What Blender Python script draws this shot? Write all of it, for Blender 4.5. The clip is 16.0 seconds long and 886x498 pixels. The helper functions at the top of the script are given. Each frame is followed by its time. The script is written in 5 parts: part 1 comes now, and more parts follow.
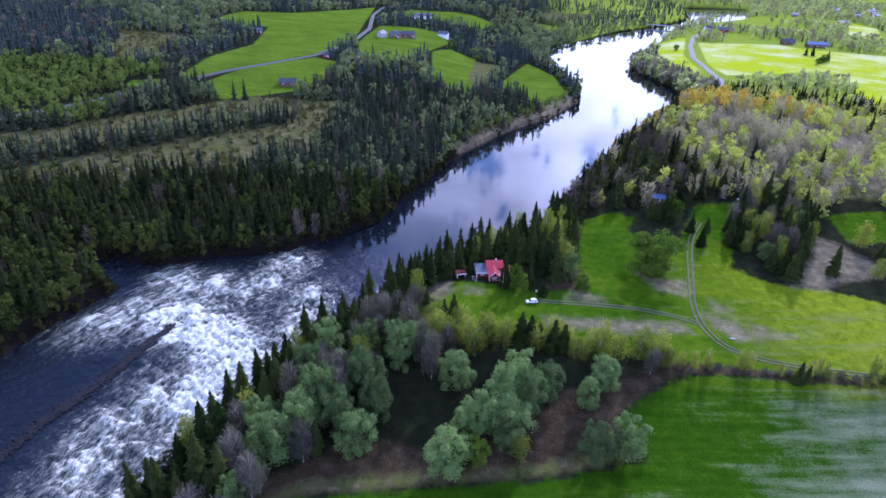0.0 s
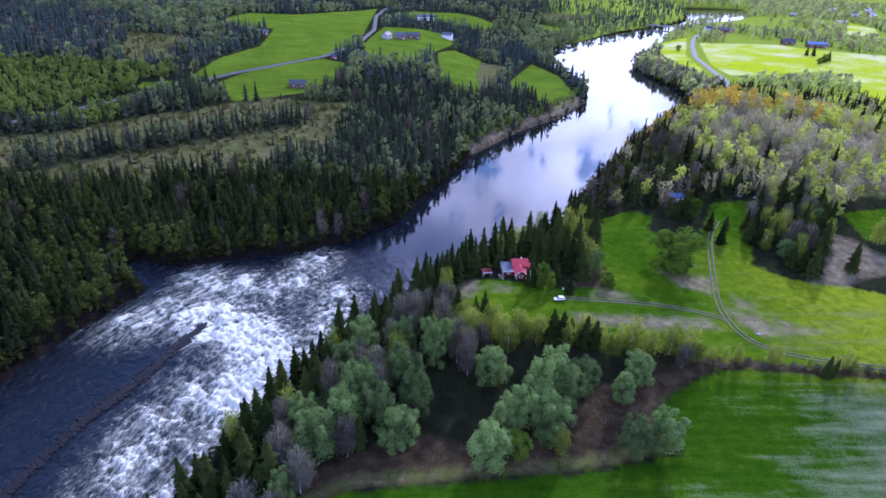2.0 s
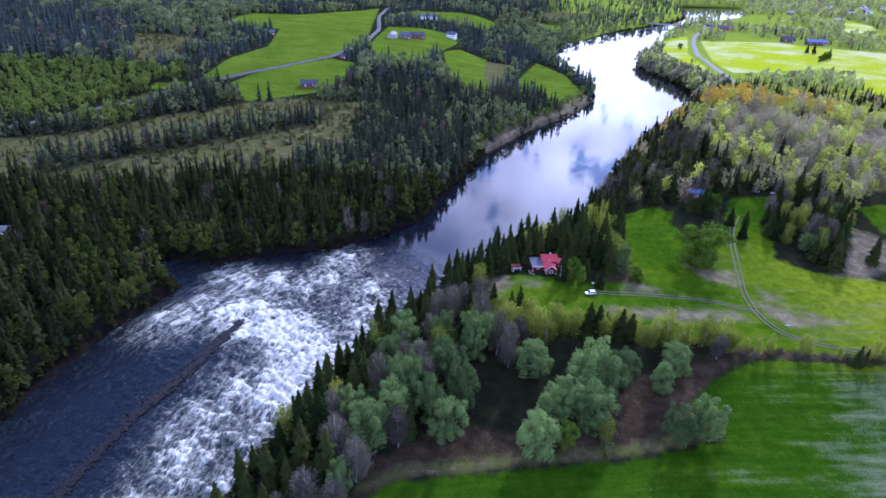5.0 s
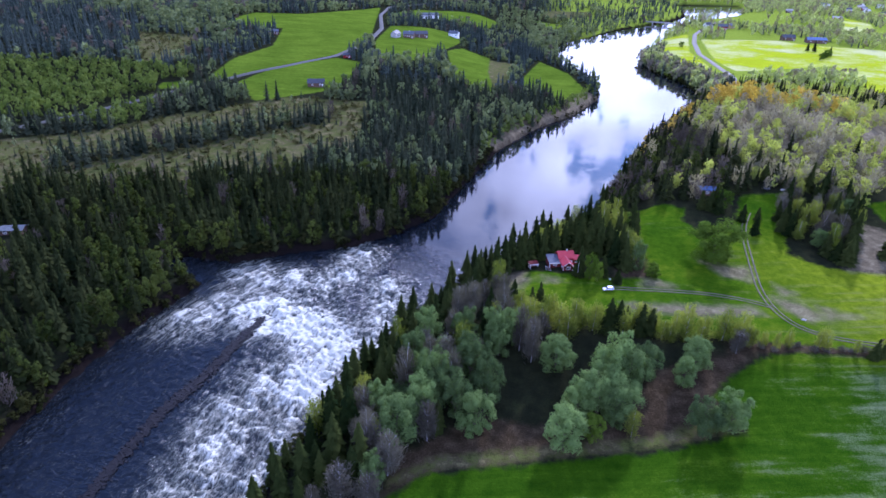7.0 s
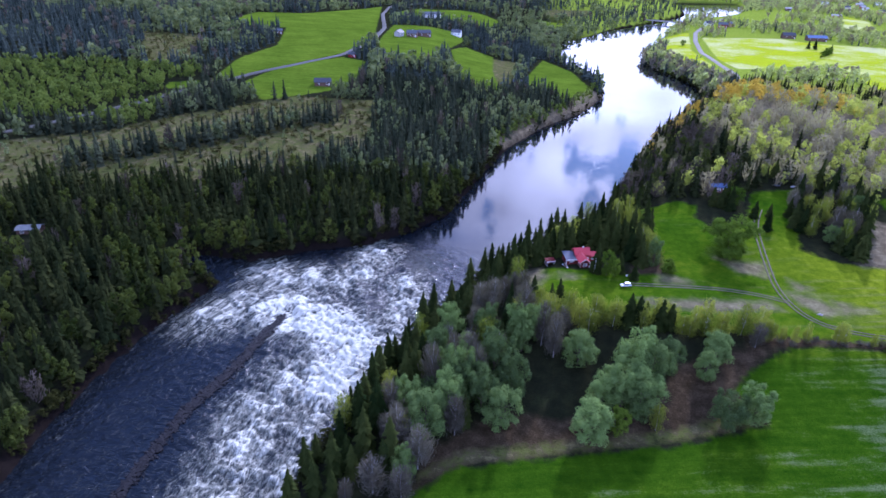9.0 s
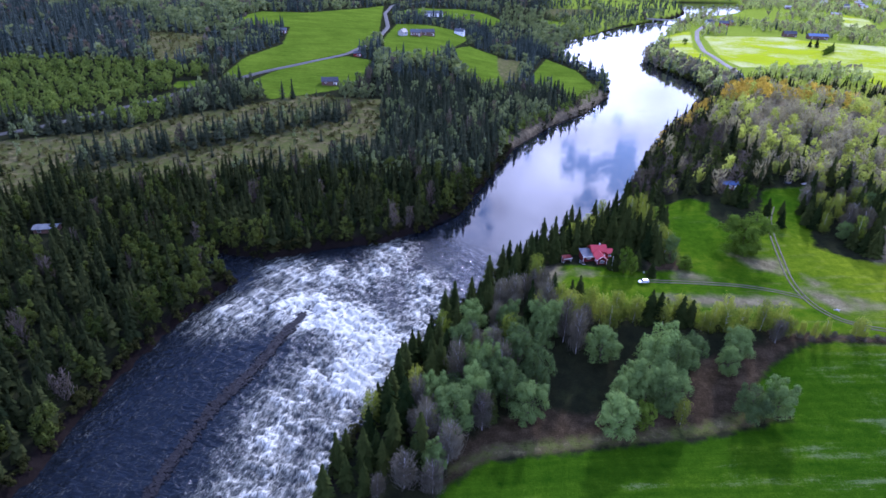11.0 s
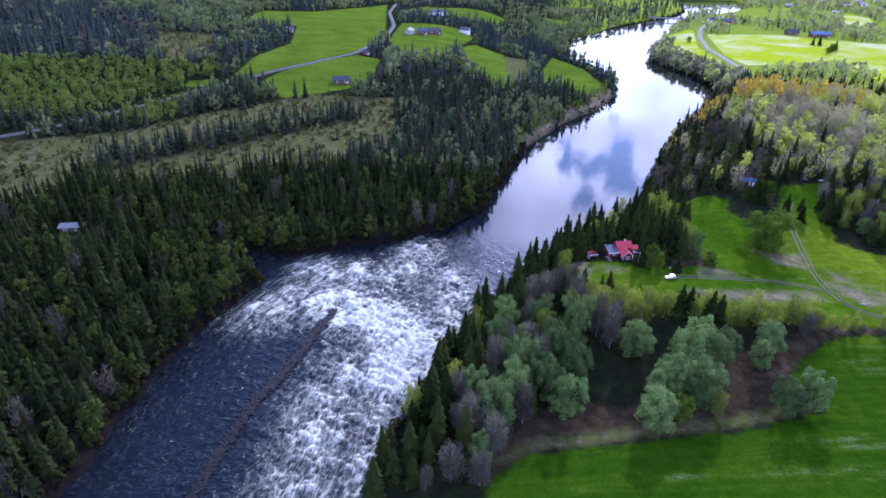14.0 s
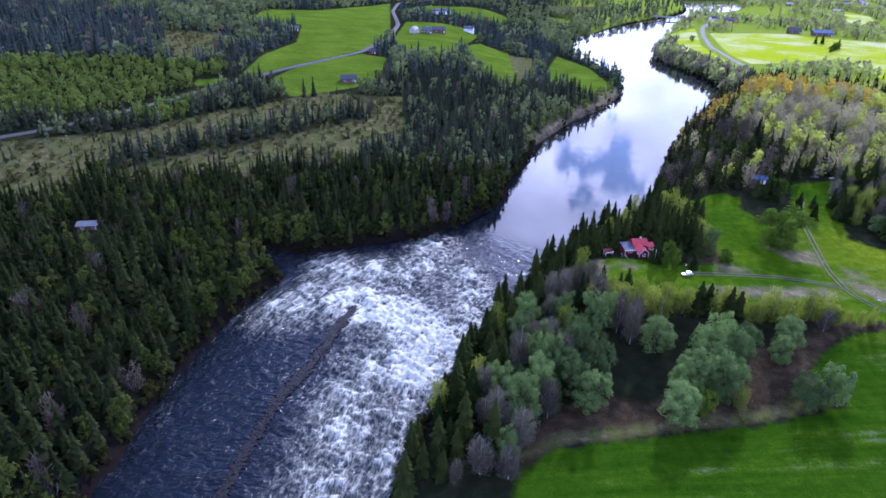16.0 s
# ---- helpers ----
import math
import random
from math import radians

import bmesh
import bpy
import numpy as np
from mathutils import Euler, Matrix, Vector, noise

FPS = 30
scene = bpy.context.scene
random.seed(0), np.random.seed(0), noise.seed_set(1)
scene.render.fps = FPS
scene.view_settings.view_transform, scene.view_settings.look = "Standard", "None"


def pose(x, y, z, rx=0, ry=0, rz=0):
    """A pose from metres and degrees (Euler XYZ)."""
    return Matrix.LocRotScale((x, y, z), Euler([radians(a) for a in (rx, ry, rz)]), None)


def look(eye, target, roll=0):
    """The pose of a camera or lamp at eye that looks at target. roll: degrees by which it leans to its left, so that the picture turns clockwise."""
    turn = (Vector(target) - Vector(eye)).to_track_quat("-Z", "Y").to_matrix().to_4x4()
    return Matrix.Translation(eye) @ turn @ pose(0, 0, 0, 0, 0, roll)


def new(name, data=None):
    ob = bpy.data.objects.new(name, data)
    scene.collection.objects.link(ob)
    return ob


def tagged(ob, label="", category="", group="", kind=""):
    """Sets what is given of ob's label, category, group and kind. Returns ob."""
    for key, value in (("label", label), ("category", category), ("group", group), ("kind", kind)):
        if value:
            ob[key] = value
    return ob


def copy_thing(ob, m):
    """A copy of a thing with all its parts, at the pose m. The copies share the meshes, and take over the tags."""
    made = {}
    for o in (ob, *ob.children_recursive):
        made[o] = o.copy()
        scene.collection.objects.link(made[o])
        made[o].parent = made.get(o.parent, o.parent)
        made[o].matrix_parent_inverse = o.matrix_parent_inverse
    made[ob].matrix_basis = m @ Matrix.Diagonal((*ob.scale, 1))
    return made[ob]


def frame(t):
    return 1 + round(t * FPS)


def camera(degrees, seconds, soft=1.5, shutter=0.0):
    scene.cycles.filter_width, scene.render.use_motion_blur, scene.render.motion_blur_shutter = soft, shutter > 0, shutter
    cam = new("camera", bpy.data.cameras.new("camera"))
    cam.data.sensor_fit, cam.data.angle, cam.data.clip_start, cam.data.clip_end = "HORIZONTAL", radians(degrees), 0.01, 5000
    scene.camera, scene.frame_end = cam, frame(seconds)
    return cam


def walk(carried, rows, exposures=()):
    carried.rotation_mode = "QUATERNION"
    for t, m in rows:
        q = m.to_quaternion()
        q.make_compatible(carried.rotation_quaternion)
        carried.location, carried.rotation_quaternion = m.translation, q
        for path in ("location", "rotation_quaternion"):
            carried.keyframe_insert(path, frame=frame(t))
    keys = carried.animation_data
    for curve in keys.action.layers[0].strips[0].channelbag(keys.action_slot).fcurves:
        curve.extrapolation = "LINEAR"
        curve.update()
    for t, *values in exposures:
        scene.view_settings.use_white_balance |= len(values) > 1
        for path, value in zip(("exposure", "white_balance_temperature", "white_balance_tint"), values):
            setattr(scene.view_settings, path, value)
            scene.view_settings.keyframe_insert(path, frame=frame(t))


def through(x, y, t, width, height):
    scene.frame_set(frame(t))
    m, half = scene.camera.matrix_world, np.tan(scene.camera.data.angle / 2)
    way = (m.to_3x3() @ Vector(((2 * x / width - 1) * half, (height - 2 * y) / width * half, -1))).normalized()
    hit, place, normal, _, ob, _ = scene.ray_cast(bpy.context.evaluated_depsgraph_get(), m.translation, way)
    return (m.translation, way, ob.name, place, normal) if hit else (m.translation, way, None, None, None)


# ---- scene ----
cam = camera(72.0, 16.0, soft=1.6)
PATH = [
    (0, (-18.72, -1.28, 121.81), (-16.89, 88.29, 77.37), 1.77),
    (0.5, (-21.84, -1.99, 121.89), (-19.84, 87.60, 77.50), 1.74),
    (1, (-24.80, -2.70, 121.97), (-22.63, 86.90, 77.63), 1.70),
    (1.5, (-27.59, -3.41, 122.06), (-25.26, 86.20, 77.74), 1.67),
    (2, (-30.24, -4.11, 122.15), (-27.76, 85.50, 77.85), 1.64),
    (2.5, (-32.77, -4.80, 122.24), (-30.14, 84.81, 77.94), 1.61),
    (3, (-35.19, -5.48, 122.32), (-32.41, 84.13, 78.02), 1.59),
    (3.5, (-37.52, -6.13, 122.40), (-34.60, 83.46, 78.08), 1.56),
    (4, (-39.77, -6.77, 122.48), (-36.71, 82.81, 78.14), 1.53),
    (6.5, (-50.24, -9.60, 122.79), (-46.54, 79.87, 78.29), 1.38),
    (7, (-52.25, -10.09, 122.83), (-48.43, 79.36, 78.30), 1.36),
    (7.5, (-54.25, -10.56, 122.86), (-50.31, 78.87, 78.29), 1.33),
    (8, (-56.24, -11.00, 122.89), (-52.19, 78.41, 78.29), 1.30),
    (8.5, (-58.23, -11.41, 122.91), (-54.07, 77.98, 78.27), 1.28),
    (9, (-60.22, -11.80, 122.92), (-55.96, 77.57, 78.26), 1.25),
    (11.5, (-70.30, -13.47, 122.93), (-65.55, 75.81, 78.13), 1.15),
    (12, (-72.33, -13.77, 122.92), (-67.49, 75.49, 78.10), 1.13),
    (12.5, (-74.37, -14.06, 122.92), (-69.44, 75.18, 78.08), 1.12),
    (13, (-76.40, -14.35, 122.93), (-71.39, 74.87, 78.06), 1.11),
    (13.5, (-78.42, -14.65, 122.94), (-73.33, 74.56, 78.04), 1.10),
    (14, (-80.43, -14.96, 122.95), (-75.26, 74.24, 78.03), 1.09),
    (14.5, (-82.42, -15.28, 122.98), (-77.17, 73.90, 78.03), 1.09),
    (15, (-84.38, -15.61, 123.03), (-79.06, 73.53, 78.03), 1.09),
    (15.5, (-86.29, -15.98, 123.08), (-80.91, 73.14, 78.04), 1.10),
    (16, (-88.16, -16.38, 123.16), (-82.71, 72.71, 78.07), 1.11),
]
walk(cam, [(t, look(eye, target, roll)) for t, eye, target, roll in PATH],
     exposures=[(0.0, 0.30, 5000, 36), (16.0, 0.30, 5000, 36)])

# ---- daylight: broken cloud, the sun ahead and to the right ----
SUN_AZIMUTH, SUN_HEIGHT = 27.0, 31.0          # degrees, clockwise from +y; above the horizon
world = bpy.data.worlds.new("sky")
scene.world = world
world.use_nodes = True
wn, wl = world.node_tree.nodes, world.node_tree.links
wn.clear()
w_out, w_bg = wn.new("ShaderNodeOutputWorld"), wn.new("ShaderNodeBackground")
w_sky = wn.new("ShaderNodeTexSky")
w_sky.sky_type, w_sky.sun_disc = "NISHITA", False
w_sky.sun_elevation, w_sky.sun_rotation = radians(SUN_HEIGHT), radians(SUN_AZIMUTH)
w_sky.air_density, w_sky.dust_density = 1.0, 0.6
w_co, w_map, w_noise = wn.new("ShaderNodeTexCoord"), wn.new("ShaderNodeMapping"), wn.new("ShaderNodeTexNoise")
w_map.inputs["Location"].default_value = (2.3, 0.4, 1.1)
w_map.inputs["Scale"].default_value = (1.0, 1.0, 2.2)
w_noise.inputs["Scale"].default_value, w_noise.inputs["Detail"].default_value, w_noise.inputs["Roughness"].default_value = 4.6, 8.0, 0.55
w_ramp, w_mix = wn.new("ShaderNodeValToRGB"), wn.new("ShaderNodeMix")
w_ramp.color_ramp.elements[0].position, w_ramp.color_ramp.elements[1].position = 0.28, 0.48
w_ramp.color_ramp.elements[0].color = (0.10, 0.10, 0.10, 1)
w_mix.data_type = "RGBA"


def direction(azimuth, elevation):
    a, h = radians(azimuth), radians(elevation)
    return Vector((math.sin(a) * math.cos(h), math.cos(a) * math.cos(h), math.sin(h)))


def w_math(op, a, b, clamp=False):
    m = wn.new("ShaderNodeMath")
    m.operation, m.use_clamp = op, clamp
    for k, v in enumerate((a, b)):
        if isinstance(v, (int, float)):
            m.inputs[k].default_value = v
        else:
            wl.new(v, m.inputs[k])
    return m.outputs[0]


def w_lobe(vector, towards, power):
    """1 in one direction of the sky, falling off round it."""
    d = wn.new("ShaderNodeVectorMath")
    d.operation = "DOT_PRODUCT"
    d.inputs[1].default_value = towards
    wl.new(vector, d.inputs[0])
    return w_math("POWER", w_math("MAXIMUM", d.outputs["Value"], 0.0), power, True)


TO_SUN = direction(SUN_AZIMUTH, SUN_HEIGHT)
w_dir = w_co.outputs["Generated"]
# ragged edges: directions pushed about by a finer noise
w_edge, w_push, w_add = wn.new("ShaderNodeTexNoise"), wn.new("ShaderNodeVectorMath"), wn.new("ShaderNodeVectorMath")
w_edge.inputs["Scale"].default_value, w_edge.inputs["Detail"].default_value = 16.0, 6.0
w_push.operation, w_add.operation = "MULTIPLY_ADD", "ADD"
w_push.inputs[1].default_value, w_push.inputs[2].default_value = (0.05, 0.05, 0.03), (-0.025, -0.025, -0.015)
wl.new(w_dir, w_edge.inputs["Vector"])
wl.new(w_edge.outputs["Color"], w_push.inputs[0])
wl.new(w_dir, w_add.inputs[0])
wl.new(w_push.outputs["Vector"], w_add.inputs[1])
w_ragged = w_add.outputs["Vector"]
# blue gaps in the broken cloud, and more of them towards the zenith
w_gaps = w_math("ADD", w_lobe(w_ragged, direction(7.9, 19.8), 1500.0), w_lobe(w_ragged, direction(17.0, 17.8), 4000.0), True)
w_z = wn.new("ShaderNodeSeparateXYZ")
wl.new(w_dir, w_z.inputs[0])
w_high = w_math("MULTIPLY", w_math("SUBTRACT", w_z.outputs["Z"], 0.42), 0.26)
w_high = w_math("ADD", w_math("MAXIMUM", w_high, 0.0), w_math("MULTIPLY", w_lobe(w_dir, direction(-40.0, 46.0), 5.0), 0.34))
# cloud is brightest low under the sun, where light scatters forward through the most of it
w_cloud = wn.new("ShaderNodeMix")
w_cloud.data_type = "RGBA"
w_cloud.inputs["A"].default_value, w_cloud.inputs["B"].default_value = (16.0, 18.0, 23.0, 1), (51.0, 53.0, 57.0, 1)
wl.new(w_math("ADD", w_math("MULTIPLY", w_lobe(w_dir, direction(14.0, 19.0), 60.0), 0.55), w_math("MULTIPLY", w_lobe(w_dir, direction(22.0, 25.0), 14.0), 0.45)), w_cloud.inputs["Factor"])
w_body, w_shade = wn.new("ShaderNodeTexNoise"), wn.new("ShaderNodeVectorMath")
w_body.inputs["Scale"].default_value, w_body.inputs["Detail"].default_value = 7.0, 6.0
w_shade.operation = "SCALE"
wl.new(w_map.outputs["Vector"], w_body.inputs["Vector"])
wl.new(w_cloud.outputs["Result"], w_shade.inputs[0])
wl.new(w_math("ADD", w_math("MULTIPLY", w_body.outputs["Fac"], 1.8), 0.10), w_shade.inputs["Scale"])
wl.new(w_shade.outputs["Vector"], w_mix.inputs["B"])
wl.new(w_dir, w_map.inputs["Vector"])
wl.new(w_map.outputs["Vector"], w_noise.inputs["Vector"])
wl.new(w_math("ADD", w_math("SUBTRACT", w_noise.outputs["Fac"], w_high), w_math("MULTIPLY", w_lobe(w_dir, direction(14.0, 20.0), 30.0), 0.16)), w_ramp.inputs["Fac"])
wl.new(w_math("MULTIPLY", w_ramp.outputs["Color"], w_math("SUBTRACT", 1.0, w_gaps)), w_mix.inputs["Factor"])
w_gain = wn.new("ShaderNodeVectorMath")
w_gain.operation = "MULTIPLY"
w_gain.inputs[1].default_value = (1.3, 1.8, 2.45)
wl.new(w_sky.outputs["Color"], w_gain.inputs[0])
wl.new(w_gain.outputs["Vector"], w_mix.inputs["A"])
wl.new(w_mix.outputs["Result"], w_bg.inputs["Color"])
wl.new(w_bg.outputs["Background"], w_out.inputs["Surface"])
w_bg.inputs["Strength"].default_value = 0.09
sun = new("sun", bpy.data.lights.new("sun", "SUN"))
sun.data.energy, sun.data.angle, sun.data.color = 4.6, radians(4.0), (1.0, 0.95, 0.86)
sun.matrix_world = look((0, 0, 300), (-TO_SUN[0], -TO_SUN[1], 300 - TO_SUN[2]))

# ---- materials ----
def material(name):
    m = bpy.data.materials.new(name)
    m.use_nodes = True
    return m, m.node_tree.nodes, m.node_tree.links, m.node_tree.nodes["Principled BSDF"]


def node(ns, kind, **values):
    """A node with its inputs set by name."""
    n = ns.new(kind)
    for key, value in values.items():
        n.inputs[key.replace("_", " ")].default_value = value
    return n


def noise_of(ns, ls, scale, detail=4.0, rough=0.55, vector=None, distortion=0.0):
    n = node(ns, "ShaderNodeTexNoise", Scale=scale, Detail=detail, Roughness=rough, Distortion=distortion)
    if vector is None:
        g = ns.new("ShaderNodeNewGeometry")
        vector = g.outputs["Position"]
    ls.new(vector, n.inputs["Vector"])
    return n.outputs["Fac"]


def ramp_of(ns, ls, fac, *stops):
    r = ns.new("ShaderNodeValToRGB")
    e = r.color_ramp.elements
    while len(e) < len(stops):
        e.new(0.5)
    for k, (at, colour) in enumerate(stops):
        e[k].position = at
        e[k].color = (*colour, 1) if not isinstance(colour, (int, float)) else (colour, colour, colour, 1)
    ls.new(fac, r.inputs["Fac"])
    return r.outputs["Color"]


def mix_of(ns, ls, fac, a, b, blend="MIX"):
    m = ns.new("ShaderNodeMix")
    m.data_type, m.blend_type = "RGBA", blend
    for key, v in (("Factor", fac), ("A", a), ("B", b)):
        if isinstance(v, (int, float)):
            m.inputs[key].default_value = v if key == "Factor" else (v, v, v, 1)
        elif isinstance(v, tuple):
            m.inputs[key].default_value = (*v, 1)
        else:
            ls.new(v, m.inputs[key])
    return m.outputs["Result"]


def sum_of(ns, ls, op, a, b, clamp=False):
    m = ns.new("ShaderNodeMath")
    m.operation, m.use_clamp = op, clamp
    for k, v in enumerate((a, b)):
        if isinstance(v, (int, float)):
            m.inputs[k].default_value = v
        else:
            ls.new(v, m.inputs[k])
    return m.outputs[0]


def attribute(ns, name, out="Fac"):
    a = ns.new("ShaderNodeAttribute")
    a.attribute_name = name
    return a.outputs[out]


def bump_of(ns, ls, bsdf, fac, strength, distance):
    b = node(ns, "ShaderNodeBump", Strength=strength, Distance=distance)
    ls.new(fac, b.inputs["Height"])
    ls.new(b.outputs["Normal"], bsdf.inputs["Normal"])


def plain(name, colour, rough=0.7, metal=0.0, vary=0.25, scale=1.5, gloss=0.15):
    """A painted, wooden or mineral surface with grain and stains."""
    m, ns, ls, p = material(name)
    fine, broad = noise_of(ns, ls, scale * 9, 4), noise_of(ns, ls, scale, 3)
    dark, light = tuple(c * (1 - vary) for c in colour), tuple(min(1, c * (1 + vary * 0.6)) for c in colour)
    both = sum_of(ns, ls, "ADD", sum_of(ns, ls, "MULTIPLY", fine, 0.4), sum_of(ns, ls, "MULTIPLY", broad, 0.6))
    ls.new(ramp_of(ns, ls, both, (0.35, dark), (0.65, light)), p.inputs["Base Color"])
    p.inputs["Roughness"].default_value, p.inputs["Metallic"].default_value, p.inputs["Specular IOR Level"].default_value = rough, metal, gloss
    bump_of(ns, ls, p, fine, 0.15, 0.02)
    return m


def foliage(name, dark, light, through=0.25, rough=0.95, own="tint"):
    """Leaves or needles: colour differs from tree to tree and from clump to clump, and some light comes through."""
    m, ns, ls, p = material(name)
    if own == "tint":
        each = attribute(ns, "tint")
    else:
        each = ns.new("ShaderNodeObjectInfo").outputs["Random"]
    island = ns.new("ShaderNodeNewGeometry").outputs["Random Per Island"]
    v = sum_of(ns, ls, "ADD", sum_of(ns, ls, "MULTIPLY", each, 0.55), sum_of(ns, ls, "MULTIPLY", island, 0.25))
    v = sum_of(ns, ls, "ADD", v, sum_of(ns, ls, "MULTIPLY", noise_of(ns, ls, 0.35, 3), 0.2))
    colour = ramp_of(ns, ls, v, (0.15, dark), (0.85, light))
    ls.new(colour, p.inputs["Base Color"])
    p.inputs["Roughness"].default_value = rough
    p.inputs["Specular IOR Level"].default_value = 0.0
    t, mx = ns.new("ShaderNodeBsdfTranslucent"), ns.new("ShaderNodeMixShader")
    ls.new(mix_of(ns, ls, 1.0, colour, (1.25, 1.3, 0.6), "MULTIPLY"), t.inputs["Color"])
    mx.inputs[0].default_value = through
    ls.new(p.outputs[0], mx.inputs[1])
    ls.new(t.outputs[0], mx.inputs[2])
    ls.new(mx.outputs[0], ns["Material Output"].inputs["Surface"])
    return m


def ground_material():
    """Grassland, brush and woodland floor, by the land's own boundaries and painted sun."""
    m, ns, ls, p = material("ground_cover")
    g = ns.new("ShaderNodeNewGeometry").outputs["Position"]
    ragged = sum_of(ns, ls, "MULTIPLY", sum_of(ns, ls, "SUBTRACT", noise_of(ns, ls, 0.22, 5, 0.65, g), 0.5), 7.0)

    def inside(name, width):
        d = sum_of(ns, ls, "ADD", attribute(ns, name), ragged)
        return sum_of(ns, ls, "ADD", sum_of(ns, ls, "DIVIDE", d, width), 0.5, True)
    fine, mid, broad = noise_of(ns, ls, 2.2, 6, 0.7, g), noise_of(ns, ls, 0.30, 5, 0.6, g), noise_of(ns, ls, 0.035, 4, 0.6, g)
    tuft = sum_of(ns, ls, "ADD", sum_of(ns, ls, "MULTIPLY", fine, 0.5), sum_of(ns, ls, "MULTIPLY", mid, 0.5))
    # dark woodland floor, darkened further for the shade between the trees
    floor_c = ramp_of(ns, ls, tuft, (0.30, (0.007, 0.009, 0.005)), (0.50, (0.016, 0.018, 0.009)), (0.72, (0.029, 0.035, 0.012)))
    rough_c = ramp_of(ns, ls, tuft, (0.32, (0.014, 0.011, 0.006)), (0.52, (0.044, 0.032, 0.018)), (0.72, (0.110, 0.084, 0.046)))
    debris = sum_of(ns, ls, "ADD", sum_of(ns, ls, "MULTIPLY", noise_of(ns, ls, 0.16, 6, 0.75, g), 0.75), sum_of(ns, ls, "MULTIPLY", fine, 0.25))
    clear_c = ramp_of(ns, ls, debris, (0.38, (0.032, 0.040, 0.012)), (0.47, (0.078, 0.088, 0.022)), (0.53, (0.072, 0.064, 0.030)), (0.62, (0.150, 0.136, 0.056)))
    # meadow: mown in strips, lush and thin places, pale patches of seeding flowers
    stretch = node(ns, "ShaderNodeMapping")
    stretch.inputs["Scale"].default_value = (0.032, 0.27, 0.1)
    stretch.inputs["Rotation"].default_value = (0, 0, radians(8))
    ls.new(g, stretch.inputs["Vector"])
    strips = noise_of(ns, ls, 1.0, 5, 0.6, stretch.outputs[0])
    # near field: cloud shade is put into this darker green
    lush = ramp_of(ns, ls, sum_of(ns, ls, "ADD", sum_of(ns, ls, "MULTIPLY", strips, 0.42), sum_of(ns, ls, "MULTIPLY", tuft, 0.58)),
                   (0.34, (0.009, 0.034, 0.001)), (0.52, (0.027, 0.066, 0.002)), (0.68, (0.064, 0.110, 0.004)))
    # house field: yellower and brighter, painted as out of that shade
    sunnier_field = ramp_of(ns, ls, sum_of(ns, ls, "ADD", sum_of(ns, ls, "MULTIPLY", broad, 0.4), sum_of(ns, ls, "MULTIPLY", tuft, 0.6)),
                     (0.34, (0.012, 0.044, 0.002)), (0.50, (0.039, 0.084, 0.002)), (0.66, (0.100, 0.140, 0.006)))
    # a patch of sun on the eastern meadow, painted into the grass
    sunnier_field = mix_of(ns, ls, attribute(ns, "sun_patch"), sunnier_field, ramp_of(ns, ls, tuft, (0.34, (0.060, 0.098, 0.003)), (0.64, (0.185, 0.225, 0.008))))
    lush = mix_of(ns, ls, attribute(ns, "sunnier_field"), lush, sunnier_field)
    blotch = sum_of(ns, ls, "ADD", sum_of(ns, ls, "MULTIPLY", strips, 0.48), sum_of(ns, ls, "MULTIPLY", fine, 0.24))
    blotch = sum_of(ns, ls, "ADD", blotch, sum_of(ns, ls, "MULTIPLY", noise_of(ns, ls, 0.075, 5, 0.65, g), 0.28))
    blotch = sum_of(ns, ls, "ADD", blotch, sum_of(ns, ls, "MULTIPLY", attribute(ns, "flowering"), 0.16))
    pale = ramp_of(ns, ls, blotch, (0.555, 0.0), (0.76, 0.66))
    lush = mix_of(ns, ls, pale, lush, mix_of(ns, ls, attribute(ns, "sunnier_field"), (0.19, 0.20, 0.135), (0.15, 0.132, 0.075)))
    crop = ramp_of(ns, ls, sum_of(ns, ls, "ADD", sum_of(ns, ls, "MULTIPLY", broad, 0.6), sum_of(ns, ls, "MULTIPLY", mid, 0.4)),
                   (0.35, (0.048, 0.084, 0.006)), (0.65, (0.092, 0.142, 0.011)))
    crop = mix_of(ns, ls, 0.35, crop, ramp_of(ns, ls, strips, (0.35, 0.6), (0.65, 1.4)), "MULTIPLY")
    # far east fields: sunshine painted as brighter lime, by position
    crop = mix_of(ns, ls, attribute(ns, "sunlit"), crop, mix_of(ns, ls, ramp_of(ns, ls, sum_of(ns, ls, "ADD", sum_of(ns, ls, "MULTIPLY", noise_of(ns, ls, 0.012, 4, 0.6, g), 0.75), sum_of(ns, ls, "MULTIPLY", mid, 0.25)), (0.47, 0.0), (0.60, 1.0)), (0.27, 0.33, 0.006), (0.40, 0.41, 0.17)))
    # the floor between those fields is brightened for sun as well
    floor_c = mix_of(ns, ls, attribute(ns, "sunlit"), floor_c, ramp_of(ns, ls, tuft, (0.35, (0.12, 0.17, 0.012)), (0.65, (0.21, 0.27, 0.03))))
    # bank soil: dark and wet, darker still for shade under overhanging trees
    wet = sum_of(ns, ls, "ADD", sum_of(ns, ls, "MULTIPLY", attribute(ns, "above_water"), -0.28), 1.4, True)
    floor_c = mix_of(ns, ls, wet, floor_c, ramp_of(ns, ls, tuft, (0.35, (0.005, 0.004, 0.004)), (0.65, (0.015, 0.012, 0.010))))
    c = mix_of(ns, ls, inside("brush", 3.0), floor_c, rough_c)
    c = mix_of(ns, ls, inside("clearing", 3.0), c, clear_c)
    c = mix_of(ns, ls, inside("meadow", 2.0), c, lush)
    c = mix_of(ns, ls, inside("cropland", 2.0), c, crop)
